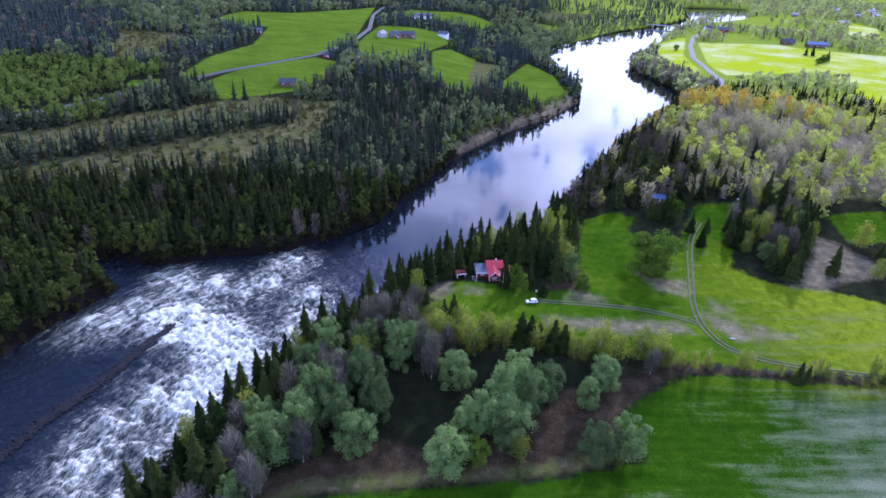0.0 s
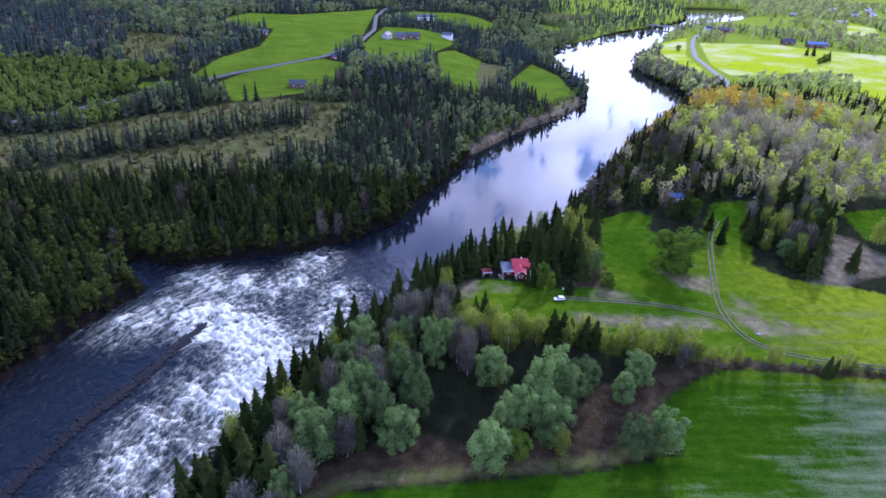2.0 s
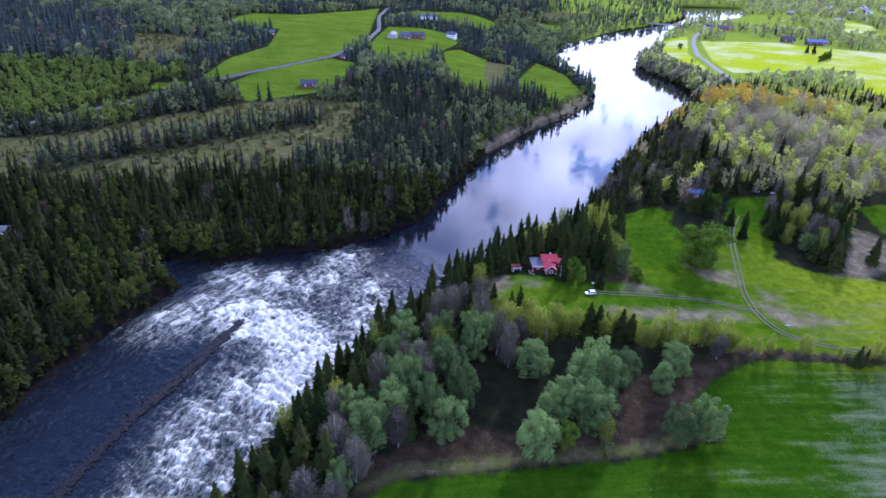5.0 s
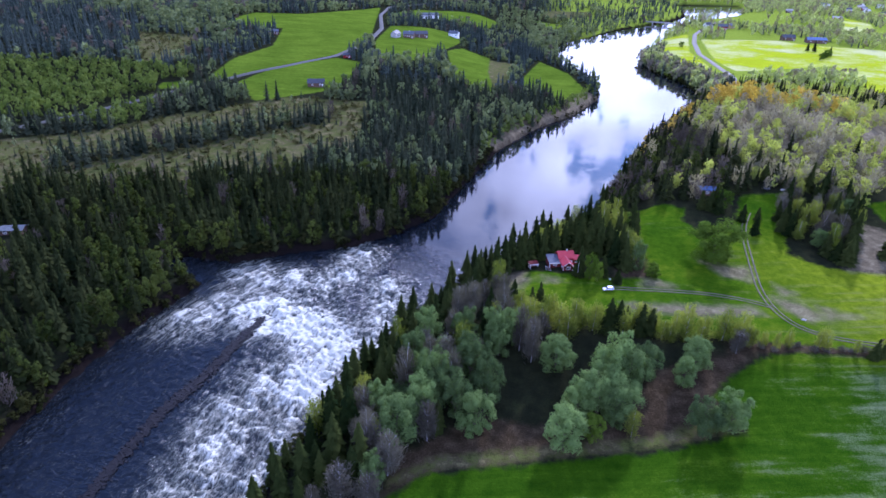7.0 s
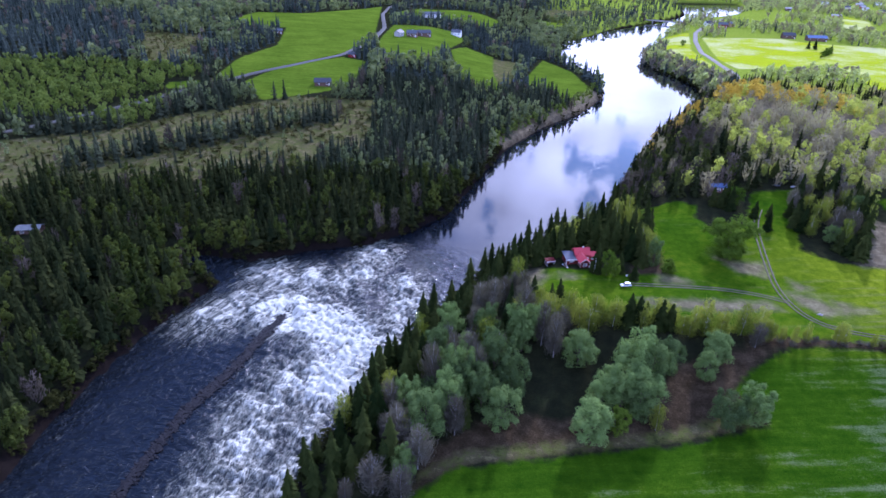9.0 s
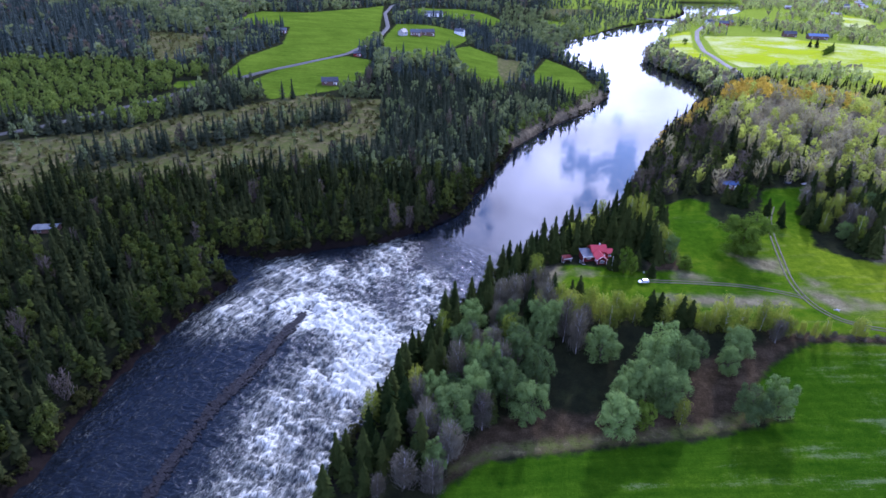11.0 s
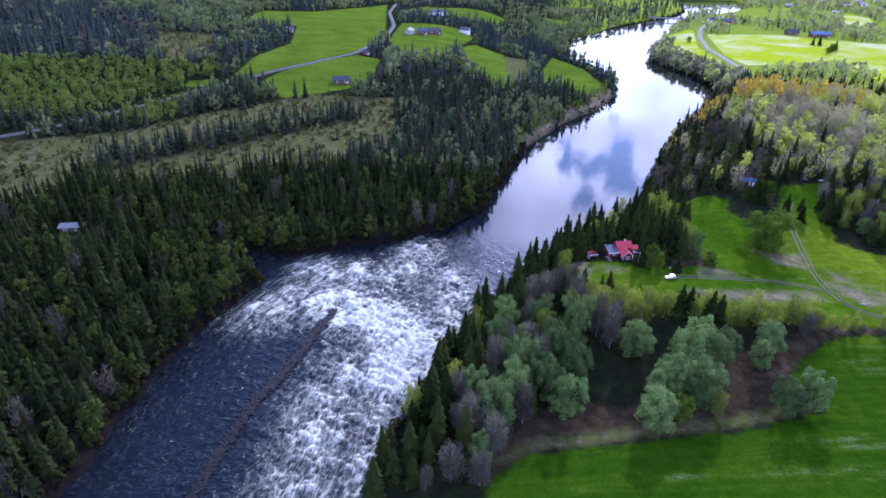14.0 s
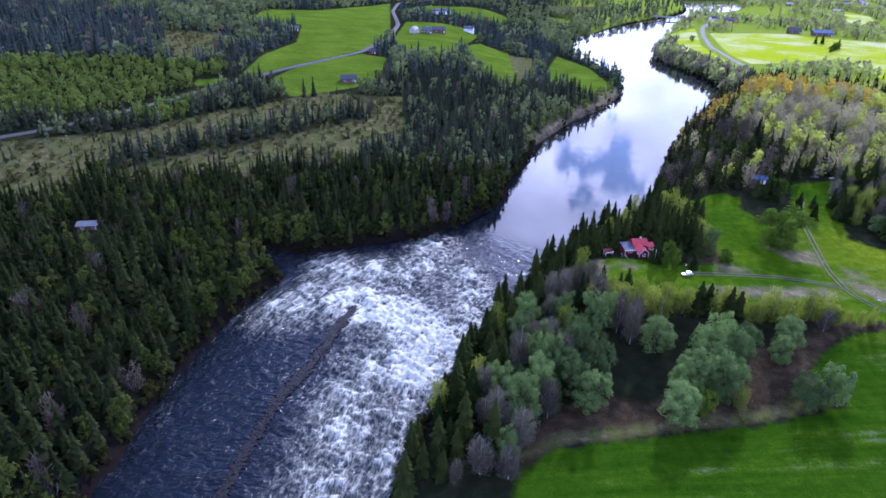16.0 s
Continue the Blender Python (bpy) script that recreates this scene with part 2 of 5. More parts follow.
    dry_c = ramp_of(ns, ls, tuft, (0.35, (0.075, 0.062, 0.036)), (0.52, (0.15, 0.125, 0.075)), (0.68, (0.27, 0.235, 0.15)))
    c = mix_of(ns, ls, sum_of(ns, ls, "MULTIPLY", inside("thin_grass", 5.0), 0.85), c, dry_c)
    ls.new(c, p.inputs["Base Color"])
    p.inputs["Roughness"].default_value = 0.95
    p.inputs["Specular IOR Level"].default_value = 0.0
    bump_of(ns, ls, p, tuft, 0.9, 0.6)
    return m


def water_material():
    """Dark peaty water; foam where the rapids break, drawn out along the current."""
    m, ns, ls, p = material("river_water")
    flow = attribute(ns, "flow", "Vector")

    def drawn(along, across):
        st = node(ns, "ShaderNodeMapping")
        st.inputs["Scale"].default_value = (along, across, 1.0)
        ls.new(flow, st.inputs["Vector"])
        return st.outputs[0]

    def lace(vector, scale, sharp, twist):
        """Thin curling threads: 1 on a thread, 0 between."""
        n = noise_of(ns, ls, scale, 4, 0.55, vector, twist)
        d = sum_of(ns, ls, "ABSOLUTE", sum_of(ns, ls, "SUBTRACT", n, 0.5), 0.0)
        return sum_of(ns, ls, "SUBTRACT", 1.0, sum_of(ns, ls, "MULTIPLY", d, sharp), True)
    churn = attribute(ns, "foam")           # milky, aerated water
    breaking = attribute(ns, "breaker")     # white crests and the tails behind them
    streaks = noise_of(ns, ls, 1.0, 6, 0.60, drawn(0.10, 0.38), 0.9)
    threads = sum_of(ns, ls, "MAXIMUM", lace(drawn(0.14, 0.38), 1.0, 8.0, 2.0), sum_of(ns, ls, "MULTIPLY", lace(drawn(0.40, 0.85), 1.0, 7.0, 1.8), 0.85))
    grain = noise_of(ns, ls, 1.0, 4, 0.65, drawn(0.9, 1.6), 0.8)
    # how much is covered decides which part of the lace shows
    cover = sum_of(ns, ls, "ADD", sum_of(ns, ls, "MULTIPLY", churn, 0.37), sum_of(ns, ls, "MULTIPLY", breaking, 0.66))
    cover = sum_of(ns, ls, "ADD", cover, sum_of(ns, ls, "MULTIPLY", sum_of(ns, ls, "SUBTRACT", streaks, 0.5), sum_of(ns, ls, "ADD", sum_of(ns, ls, "MULTIPLY", churn, 1.8), 0.08)))
    weave = sum_of(ns, ls, "ADD", sum_of(ns, ls, "MULTIPLY", threads, 0.72), sum_of(ns, ls, "MULTIPLY", grain, 0.62))
    v = sum_of(ns, ls, "SUBTRACT", sum_of(ns, ls, "ADD", cover, weave), 0.63)
    # few threads where the water neither churns nor breaks
    quiet = sum_of(ns, ls, "SUBTRACT", 1.0, sum_of(ns, ls, "ADD", sum_of(ns, ls, "MULTIPLY", churn, 2.6), sum_of(ns, ls, "MULTIPLY", breaking, 2.0)), True)
    v = sum_of(ns, ls, "SUBTRACT", v, sum_of(ns, ls, "MULTIPLY", quiet, 0.11))
    foam = ramp_of(ns, ls, v, (0.26, 0.0), (0.36, 0.26), (0.62, 0.55), (1.0, 1.0))
    deep = mix_of(ns, ls, sum_of(ns, ls, "MULTIPLY", churn, sum_of(ns, ls, "MULTIPLY", streaks, 1.1), True), (0.004, 0.006, 0.009), (0.044, 0.051, 0.040))
    ls.new(mix_of(ns, ls, foam, deep, ramp_of(ns, ls, foam, (0.0, (0.075, 0.082, 0.068)), (0.5, (0.185, 0.192, 0.148)), (1.0, (0.49, 0.49, 0.395)))), p.inputs["Base Color"])
    ls.new(sum_of(ns, ls, "ADD", sum_of(ns, ls, "MULTIPLY", foam, 0.75), 0.045), p.inputs["Roughness"])
    p.inputs["IOR"].default_value = 1.333
    p.inputs["Specular IOR Level"].default_value = 0.32
    ripple = noise_of(ns, ls, 1.0, 3, 0.5, drawn(0.75, 0.30), 0.6)
    wavy = noise_of(ns, ls, 2.6, 2, 0.5, drawn(0.75, 0.30), 0.4)
    h = sum_of(ns, ls, "ADD", sum_of(ns, ls, "MULTIPLY", ripple, 0.9), sum_of(ns, ls, "MULTIPLY", wavy, 0.24))
    h = sum_of(ns, ls, "ADD", h, sum_of(ns, ls, "MULTIPLY", foam, 0.5))
    b = node(ns, "ShaderNodeBump", Distance=1.8)
    ls.new(h, b.inputs["Height"])
    # the pool is glassy but for faint eddies where the current gathers
    eddy = ramp_of(ns, ls, noise_of(ns, ls, 0.045, 3, 0.5, drawn(1.0, 1.6), 1.5), (0.50, 0.004), (0.66, 0.020))
    ls.new(sum_of(ns, ls, "ADD", sum_of(ns, ls, "MULTIPLY", attribute(ns, "rough_water"), 0.34), eddy), b.inputs["Strength"])
    ls.new(b.outputs["Normal"], p.inputs["Normal"])
    return m


GROUND, WATER = ground_material(), water_material()
BARK = plain("bark", (0.10, 0.075, 0.055), 0.9, vary=0.4)
PALE_BARK = plain("pale_bark", (0.42, 0.40, 0.38), 0.85, vary=0.4)
NEEDLES = foliage("needles", (0.0086, 0.0170, 0.0050), (0.0406, 0.0515, 0.0125), 0.15, own="object")
WILLOW = foliage("grey_green_leaves", (0.050, 0.078, 0.028), (0.178, 0.262, 0.074), 0.28, own="object")
GREEN = foliage("green_leaves", (0.034, 0.068, 0.008), (0.118, 0.178, 0.020), 0.28, own="object")
SPRING = foliage("spring_leaves", (0.062, 0.092, 0.016), (0.250, 0.275, 0.052), 0.45, own="object")
TWIGS = foliage("budding_twigs", (0.060, 0.055, 0.042), (0.150, 0.139, 0.108), 0.2, own="object")
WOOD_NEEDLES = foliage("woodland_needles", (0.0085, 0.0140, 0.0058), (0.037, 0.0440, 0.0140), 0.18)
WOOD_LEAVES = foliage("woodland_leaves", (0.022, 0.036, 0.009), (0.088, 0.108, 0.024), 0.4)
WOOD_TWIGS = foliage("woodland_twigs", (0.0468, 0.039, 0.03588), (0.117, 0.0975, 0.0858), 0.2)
# much brighter copy of the woodland twigs, with sunshine in the colour
SUNLIT_TWIGS = foliage("sunlit_twigs", (0.185, 0.165, 0.130), (0.29, 0.26, 0.205), 0.45)
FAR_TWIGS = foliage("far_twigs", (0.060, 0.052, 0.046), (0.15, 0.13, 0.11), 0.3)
# birch leaves of the hill, brightened in colour as if in sun
SUNLIT_LEAVES = foliage("sunlit_leaves", (0.235, 0.265, 0.062), (0.40, 0.44, 0.115), 0.58)
WOOD_BUDS = foliage("woodland_buds", (0.30, 0.22, 0.045), (0.62, 0.46, 0.09), 0.55)
GRAVEL = plain("gravel", (0.100, 0.094, 0.052), 0.95, vary=0.3, scale=0.8)
ASPHALT = plain("asphalt", (0.064, 0.064, 0.056), 0.85, vary=0.2, scale=0.5)
PALE_ASPHALT = plain("pale_asphalt", (0.16, 0.148, 0.118), 0.9, vary=0.15, scale=0.5)
STONE = plain("river_stone", (0.011, 0.010, 0.010), 0.6, vary=0.5, scale=1.2, gloss=0.2)
SHORE_LEAVES = foliage("shore_leaves", (0.011, 0.014, 0.005), (0.040, 0.042, 0.012), 0.2)
SCRUB = foliage("scrub_leaves", (0.0315, 0.035, 0.0084), (0.105, 0.098, 0.035), 0.25)
YOUNG_LEAVES = foliage("young_leaves", (0.066, 0.100, 0.020), (0.185, 0.235, 0.055), 0.4)
# eastern leaves: sunshine and haze mixed into a pale green
HAZED_EAST_LEAVES = foliage("hazed_east_leaves", (0.20, 0.23, 0.10), (0.46, 0.50, 0.24), 0.55)
# western leaves: greyed and blued to stand for haze
HAZED_WEST_LEAVES = foliage("hazed_west_leaves", (0.072, 0.096, 0.048), (0.215, 0.250, 0.130), 0.45)
# needles lightened and blued: the haze over distant woods is in the colour
HAZED_EAST_NEEDLES = foliage("hazed_east_needles", (0.040, 0.058, 0.042), (0.105, 0.130, 0.090), 0.25)
HAZED_NEEDLES = foliage("hazed_needles", (0.022, 0.034, 0.029), (0.076, 0.094, 0.076), 0.18)
INLAND_HAZED_NEEDLES = foliage("inland_hazed_needles", (0.016, 0.024, 0.014), (0.058, 0.068, 0.038), 0.18)
# ---- the lie of the land ----
LEFT_SHORE = [(-190, -400), (-182, -60), (-174, 60), (-169, 94), (-167, 118), (-164, 143), (-156, 170), (-147, 190), (-140, 204), (-153, 211),
              (-184, 221), (-152, 228), (-130, 222), (-105, 231), (-84, 235), (-62, 251), (-46, 269), (-30, 310), (-15, 347), (-1, 382),
              (35, 438), (73, 480), (108, 540), (122, 602), (118, 664), (111, 736), (128, 830), (165, 905), (205, 957), (272, 1054),
              (353, 1145), (430, 1230), (487, 1310), (520, 1400), (590, 1620)]
RIGHT_SHORE = [(760, 1620), (680, 1430), (620, 1330), (565, 1250), (490, 1190), (424, 1152), (373, 1064), (263, 861), (207, 735), (206, 685),
               (216, 620), (210, 552), (168, 482), (120, 420), (81, 357), (56, 308), (33, 264), (-10, 228), (-32, 205), (-49, 181),
               (-64, 158), (-76, 134), (-86, 115), (-94, 91), (-102, 60), (-110, -60), (-115, -400)]
RIVER = np.array(LEFT_SHORE + RIGHT_SHORE, float)


def smooth(a, b, v):
    k = np.clip((v - a) / (b - a), 0, 1)
    return k * k * (3 - 2 * k)


def edge_distance(poly, x, y, closed=True):
    """Metres from (x, y) to the outline; positive inside a closed one."""
    poly = np.asarray(poly, float)
    nxt = np.roll(poly, -1, 0) if closed else poly[1:]
    best, inside = np.full(np.shape(x), 1e9), np.zeros(np.shape(x), bool)
    for (ax, ay), (bx, by) in zip(poly, nxt):
        dx, dy = bx - ax, by - ay
        k = np.clip(((x - ax) * dx + (y - ay) * dy) / (dx * dx + dy * dy + 1e-9), 0, 1)
        best = np.minimum(best, (x - ax - k * dx) ** 2 + (y - ay - k * dy) ** 2)
        if closed:
            crosses = (ay > y) != (by > y)
            inside ^= crosses & (x < ax + (y - ay) / (dy if abs(dy) > 1e-9 else 1e-9) * dx)
    best = np.sqrt(best)
    return np.where(inside, best, -best) if closed else best


def water_level(x, y):
    """The still pool upstream, and the fall of the rapids below it."""
    s = 0.64 * x + 0.77 * y
    return -2.4 + 3.9 * smooth(-10, 125, s)


def left_side(x, y):
    """1 on the land to the west of the river."""
    mid = np.interp(y, [-400, 94, 170, 205, 240, 310, 377, 474, 538, 602, 736, 861, 1054, 1145, 1230, 1440, 2200],
                    [-150, -132, -110, -90, -65, 10, 60, 115, 155, 168, 160, 205, 320, 385, 440, 570, 700])
    return (x < mid).astype(float)


def rolling(x, y, size, seed=0.0):
    """Gentle unevenness between -1 and 1."""
    u, v = x / size + seed, y / size - seed
    return (np.sin(u * 1.7 + 1.3 * np.sin(v * 1.1)) + np.sin(v * 1.9 + 1.1 * np.sin(u * 0.8 + 2)) + np.sin((u + v) * 1.3 + 0.5)) / 3


def height(x, y):
    x, y = np.asarray(x, float), np.asarray(y, float)
    d = -edge_distance(RIVER, x, y)
    w = water_level(x, y)
    land = np.maximum(d, 0)
    bank = 2.6 * (1 - np.exp(-land / 5.0))
    west = 2.0 + np.minimum(0.045 * land, 19) + 9 * smooth(430, 570, y) * smooth(60, 190, land) + 8 * smooth(620, 820, y) * smooth(80, 170, land)
    hill = 25 * np.exp(-0.5 * (((x - 162) / 72) ** 2 + ((y - 375) / np.where(y < 375, 75, 56)) ** 2))
    shelf = smooth(112, 158, y + 0.12 * x) * 6.0 * smooth(0, 34, land)
    far_east = 4 * smooth(520, 620, y) + 10 * smooth(450, 900, x)
    east = 1.7 + shelf + hill * smooth(0, 40, land) - far_east * smooth(500, 560, y) * 0.3 + 6 * smooth(900, 1500, y)
    side = left_side(x, y)
    dry = w + bank + side * west + (1 - side) * east + 0.5 * rolling(x, y, 30.0) * smooth(4, 30, land) + 4 * rolling(x, y, 330.0, 3.0) * smooth(300, 900, np.hypot(x, y))
    wet = w - np.minimum(3.0, 0.35 * np.maximum(-d, 0))
    return np.where(d > 0, dry, wet)

# ---- mesh helpers ----
def link_mesh(name, verts, faces, mat, smooth_shade=False, **attributes):
    """One mesh object from arrays of points and of four-cornered faces, with point attributes."""
    me = bpy.data.meshes.new(name)
    verts, faces = np.asarray(verts, np.float32), np.asarray(faces, np.int32)
    me.vertices.add(len(verts))
    me.vertices.foreach_set("co", verts.ravel())
    me.loops.add(faces.size)
    me.loops.foreach_set("vertex_index", faces.ravel())
    me.polygons.add(len(faces))
    me.polygons.foreach_set("loop_start", np.arange(len(faces), dtype=np.int32) * faces.shape[1])
    me.update(calc_edges=True)
    me.polygons.foreach_set("use_smooth", np.full(len(faces), smooth_shade))
    for key, values in attributes.items():
        values = np.asarray(values, np.float32)
        a = me.attributes.new(key, "FLOAT_VECTOR" if values.ndim == 2 else "FLOAT", "POINT")
        a.data.foreach_set("vector" if values.ndim == 2 else "value", values.ravel())
    me.materials.append(mat)
    return new(name, me)


def part(name, bm, mat, parent=None, label=""):
    """A bmesh as one object under a thing or a part."""
    me = bpy.data.meshes.new(name)
    bm.to_mesh(me)
    bm.free()
    me.materials.append(mat)
    ob = new(name, me)
    ob.parent = parent
    return tagged(ob, label)


def thing(name, label, category, group="", m=None):
    ob = new(name)
    ob.empty_display_size = 0.3
    if m is not None:
        ob.matrix_basis = m
    return tagged(ob, label, category, group)


def steps(*spans):
    """Coordinates from spans of (start, end, spacing)."""
    out = []
    for a, b, s in spans:
        out.extend(np.linspace(a, b, max(1, round((b - a) / s)), endpoint=False))
    return np.array(out + [spans[-1][1]])


def sheet(xs, ys):
    gx, gy = np.meshgrid(xs, ys, indexing="ij")
    i = np.arange(len(xs) * len(ys)).reshape(len(xs), len(ys))
    return gx.ravel(), gy.ravel(), np.stack([i[:-1, :-1], i[1:, :-1], i[1:, 1:], i[:-1, 1:]], -1).reshape(-1, 4)


# ---- fields, clearings and roads ----
NEAR_FIELD = [(-66, 20), (-63, 93), (-50, 102), (-29, 104), (-9, 106), (8, 107), (19, 109), (31, 112), (38, 113), (36, 118), (33, 126), (40, 132), (54, 140), (66, 142), (90, 139), (260, 128), (260, 20)]
HOUSE_FIELD = [(-20, 187), (-10, 197), (2, 192), (19, 188), (35, 189), (40, 212), (42, 228), (47, 244), (52, 256), (64, 258), (72, 250), (66, 238), (70, 228), (67, 221), (86, 230), (104, 262), (125, 262), (107, 229), (98, 206),
               (108, 195), (127, 190), (150, 178), (240, 190), (240, 140), (118, 139), (69, 146), (48, 149), (28, 153), (6, 162), (-15, 173)]
HILL_CROPS = [
    [(-225, 487), (-218, 567), (-200, 631), (-210, 734), (-282, 731), (-267, 846), (-212, 869), (-116, 1020), (-109, 744), (-123, 623), (-186, 527)],
    [(-199, 493), (-182, 528), (-132, 591), (-108, 575), (-112, 503), (-143, 474), (-176, 452)],
    [(-102, 696), (-90, 812), (-7, 831), (0, 789), (-51, 602), (-95, 600)],
]
FAR_CROPS = [
    [(-23, 691), (-2, 742), (26, 699), (13, 593), (13, 510), (-4, 533), (-22, 553)],
    [(37, 559), (85, 712), (102, 639), (100, 552), (93, 521), (70, 485), (54, 540)],
    [(-106, 944), (-54, 1024), (11, 1032), (69, 987), (43, 927), (-57, 923)],
    [(132, 1057), (187, 1068), (165, 992)],
    [(-256, 482), (-234, 491), (-232, 477), (-252, 468)],
]
EAST_CROPS = [
    [(765, 1223), (760, 1133), (669, 976), (616, 981)],
    [(313, 948), (354, 954), (293, 794), (266, 662), (232, 685), (251, 783)],
    [(356, 910), (464, 896), (490, 855), (559, 824), (657, 805), (640, 560), (480, 470), (345, 500), (395, 614), (420, 697), (340, 666), (287, 652), (296, 723)],
]
CROPS = HILL_CROPS + FAR_CROPS + EAST_CROPS
CLEARINGS = [
    [(-460, 300), (-352, 338), (-327, 344), (-266, 367), (-230, 398), (-159, 464), (-90, 470), (-92, 352), (-125, 308), (-165, 298), (-205, 290), (-245, 292), (-262, 276), (-295, 252), (-420, 235)],
    [(-343, 661), (-277, 661), (-258, 548), (-291, 532)],
    [(-22, 576), (24, 684), (58, 679), (26, 555), (-5, 524)],
    [(162, 1139), (277, 1215), (251, 1160), (163, 1094)],
    [(-64, 97), (-50, 103.5), (-29, 105.5), (-9, 107.5), (8, 108.5), (19, 111), (31, 113), (35, 115), (33, 118), (26, 116.5), (8, 112), (-10, 111), (-30, 109), (-50, 107)],
    [(75, 300), (100, 282), (140, 272), (215, 262), (340, 320), (350, 430), (235, 450), (120, 400)],
]
GROVE_EDGE = [(144, 231), (150, 227), (158, 209), (151, 200), (139, 199), (126, 191), (114, 193), (118, 199), (133, 214)]
BACK_FIELD = [(158, 250), (190, 257), (178, 228), (156, 227)]
BRUSH = [
    [(-62, 95), (-45, 104), (-9, 108), (20, 111), (36, 114), (33, 126), (42, 134), (52, 141), (46, 143), (20, 136), (4, 122), (-20, 118), (-36, 122), (-58, 108)],
    [(20, 188), (36, 190), (41, 200), (36, 206), (26, 198)],
    [(56, 192), (70, 188), (74, 200), (64, 208)],
    [(44, 142), (70, 141.5), (95, 138.5), (240, 128), (240, 132), (95, 143), (70, 146), (46, 148)],
]
THIN = [GROVE_EDGE, [(125, 300), (200, 275), (320, 320), (310, 410), (200, 430), (135, 385)], [(33, 436), (73, 478), (108, 540), (98, 548), (64, 494), (26, 450)], [(-4, 378), (35, 436), (28, 446), (-12, 388)],
        [(19, 170.5), (65, 169), (66, 163), (44, 162), (20, 166)], [(75, 175), (83, 171), (87, 163), (80, 159), (75, 166)], [(80, 184), (85, 177), (80, 176)],
        [(88, 169), (99, 162), (87, 161)], [(60, 203), (68, 199), (77, 197), (74, 187), (64, 190)], [(33, 190), (42, 183), (40, 180), (30, 183)], [(-18, 197), (-12, 197), (-11, 188), (-16, 181), (-20, 186)], [(-6, 191), (0, 187), (-6, 185)]]
ROAD_WEST = [(-345, 342), (-331, 351), (-308, 370), (-273, 415), (-247, 457), (-213, 494), (-169, 546), (-133, 599), (-108, 694), (-100, 781), (-110, 929), (-103, 1033), (-41, 1111)]
ROAD_EAST = [(240, 560), (263, 606), (283, 696), (297, 771), (330, 870), (365, 954), (424, 1051), (511, 1150)]
DRIVEWAY = [(17, 181), (32, 180), (52, 178), (66, 173), (72, 168)]
TRACK = [(260, 132), (130, 139), (96, 145), (85, 148), (76, 152), (72, 158), (71, 168), (73, 181), (80, 202), (86, 220), (91, 232), (99, 244)]

VILLAGE = [(917, 1528), (1005, 1597), (889, 1394), (1026, 1559), (912, 1369), (897, 1299), (724, 1176), (697, 1293), (960, 1450), (985, 1500), (940, 1420), (1040, 1480), (1060, 1540), (870, 1450), (930, 1560), (850, 1340)]


def within(polys, x, y):
    best = np.full(np.shape(x), -1e9)
    for p in polys:
        best = np.maximum(best, edge_distance(p, x, y))
    return best


gx, gy, gq = sheet(steps((-4500, -1200, 300), (-1200, -400, 25), (-400, -180, 5), (-180, -130, 3), (-130, 130, 1.7), (130, 260, 3), (260, 700, 10), (700, 1400, 30), (1400, 4500, 300)),
                   steps((-1500, -100, 200), (-100, 80, 8), (80, 275, 1.7), (275, 560, 3.5), (560, 1100, 8), (1100, 1800, 25), (1800, 4800, 250)))
gz = height(gx, gy)
open_land = np.maximum(within([NEAR_FIELD, HOUSE_FIELD, BACK_FIELD], gx, gy), -20)
flowering = np.where(gy + 0.1 * gx < 147, 1.15 * smooth(40, 120, gx + 0.7 * (125 - gy)), 0.02 + 0.40 * smooth(40, 90, gx) * (1 - smooth(168, 185, gy)))
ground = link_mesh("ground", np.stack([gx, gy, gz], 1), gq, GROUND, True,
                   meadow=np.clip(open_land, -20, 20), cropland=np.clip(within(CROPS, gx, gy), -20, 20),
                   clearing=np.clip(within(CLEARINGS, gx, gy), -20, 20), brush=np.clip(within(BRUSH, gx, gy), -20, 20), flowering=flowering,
                   sunnier_field=smooth(138, 150, gy + 0.1 * gx), sun_patch=smooth(62, 125, gx) * (1 - smooth(205, 225, gy)), thin_grass=np.clip(within(THIN, gx, gy), -20, 20), sunlit=smooth(150, 240, gx) * smooth(430, 500, gy), above_water=np.clip(-edge_distance(RIVER, gx, gy), 0, 20))
tagged(ground, "green meadows, brown brush and dark woodland floor along a river", "ground", kind="structure")


# ---- the river ----
def foam_at(x, y):
    """How much of the water is white, from 0 to 1."""
    s = 0.64 * x + 0.77 * y

    def near(line, reach):
        return np.exp(-(edge_distance(line, x, y, False) / reach) ** 2)
    main = 1.34 * near([(-108, 184), (-91, 172), (-76, 158), (-88, 142)], 15)
    ribbon_ = 0.85 * near([(-86, 146), (-91, 122), (-96, 100), (-101, 70)], 6)
    tail = 0.82 * near([(-100, 146), (-106, 126), (-110, 100), (-112, 60)], 13)
    left = 0.78 * near([(-134, 178), (-118, 196)], 14)
    rim = 0.88 * near([(-68, 170), (-62, 182), (-66, 200)], 11)
    top = 0.88 * near([(-122, 212), (-100, 206), (-86, 200), (-80, 216), (-76, 232)], 11)
    stray = 0.06 + 0 * s
    calm = 1 - smooth(126, 150, s)
    return np.maximum.reduce([main, ribbon_, tail, left, top, rim, stray]) * calm


wx, wy, wq = sheet(steps((-200, 0, 0.45), (0, 130, 3), (130, 780, 10)), steps((-400, 60, 20), (60, 250, 0.45), (250, 620, 5), (620, 1640, 20)))
keep = edge_distance(RIVER, wx, wy) > -5
wq = wq[keep[wq].any(1)]
used = np.unique(wq)
renumber = np.zeros(len(wx), np.int64)
renumber[used] = np.arange(len(used))
wq, wx, wy = renumber[wq], wx[used], wy[used]

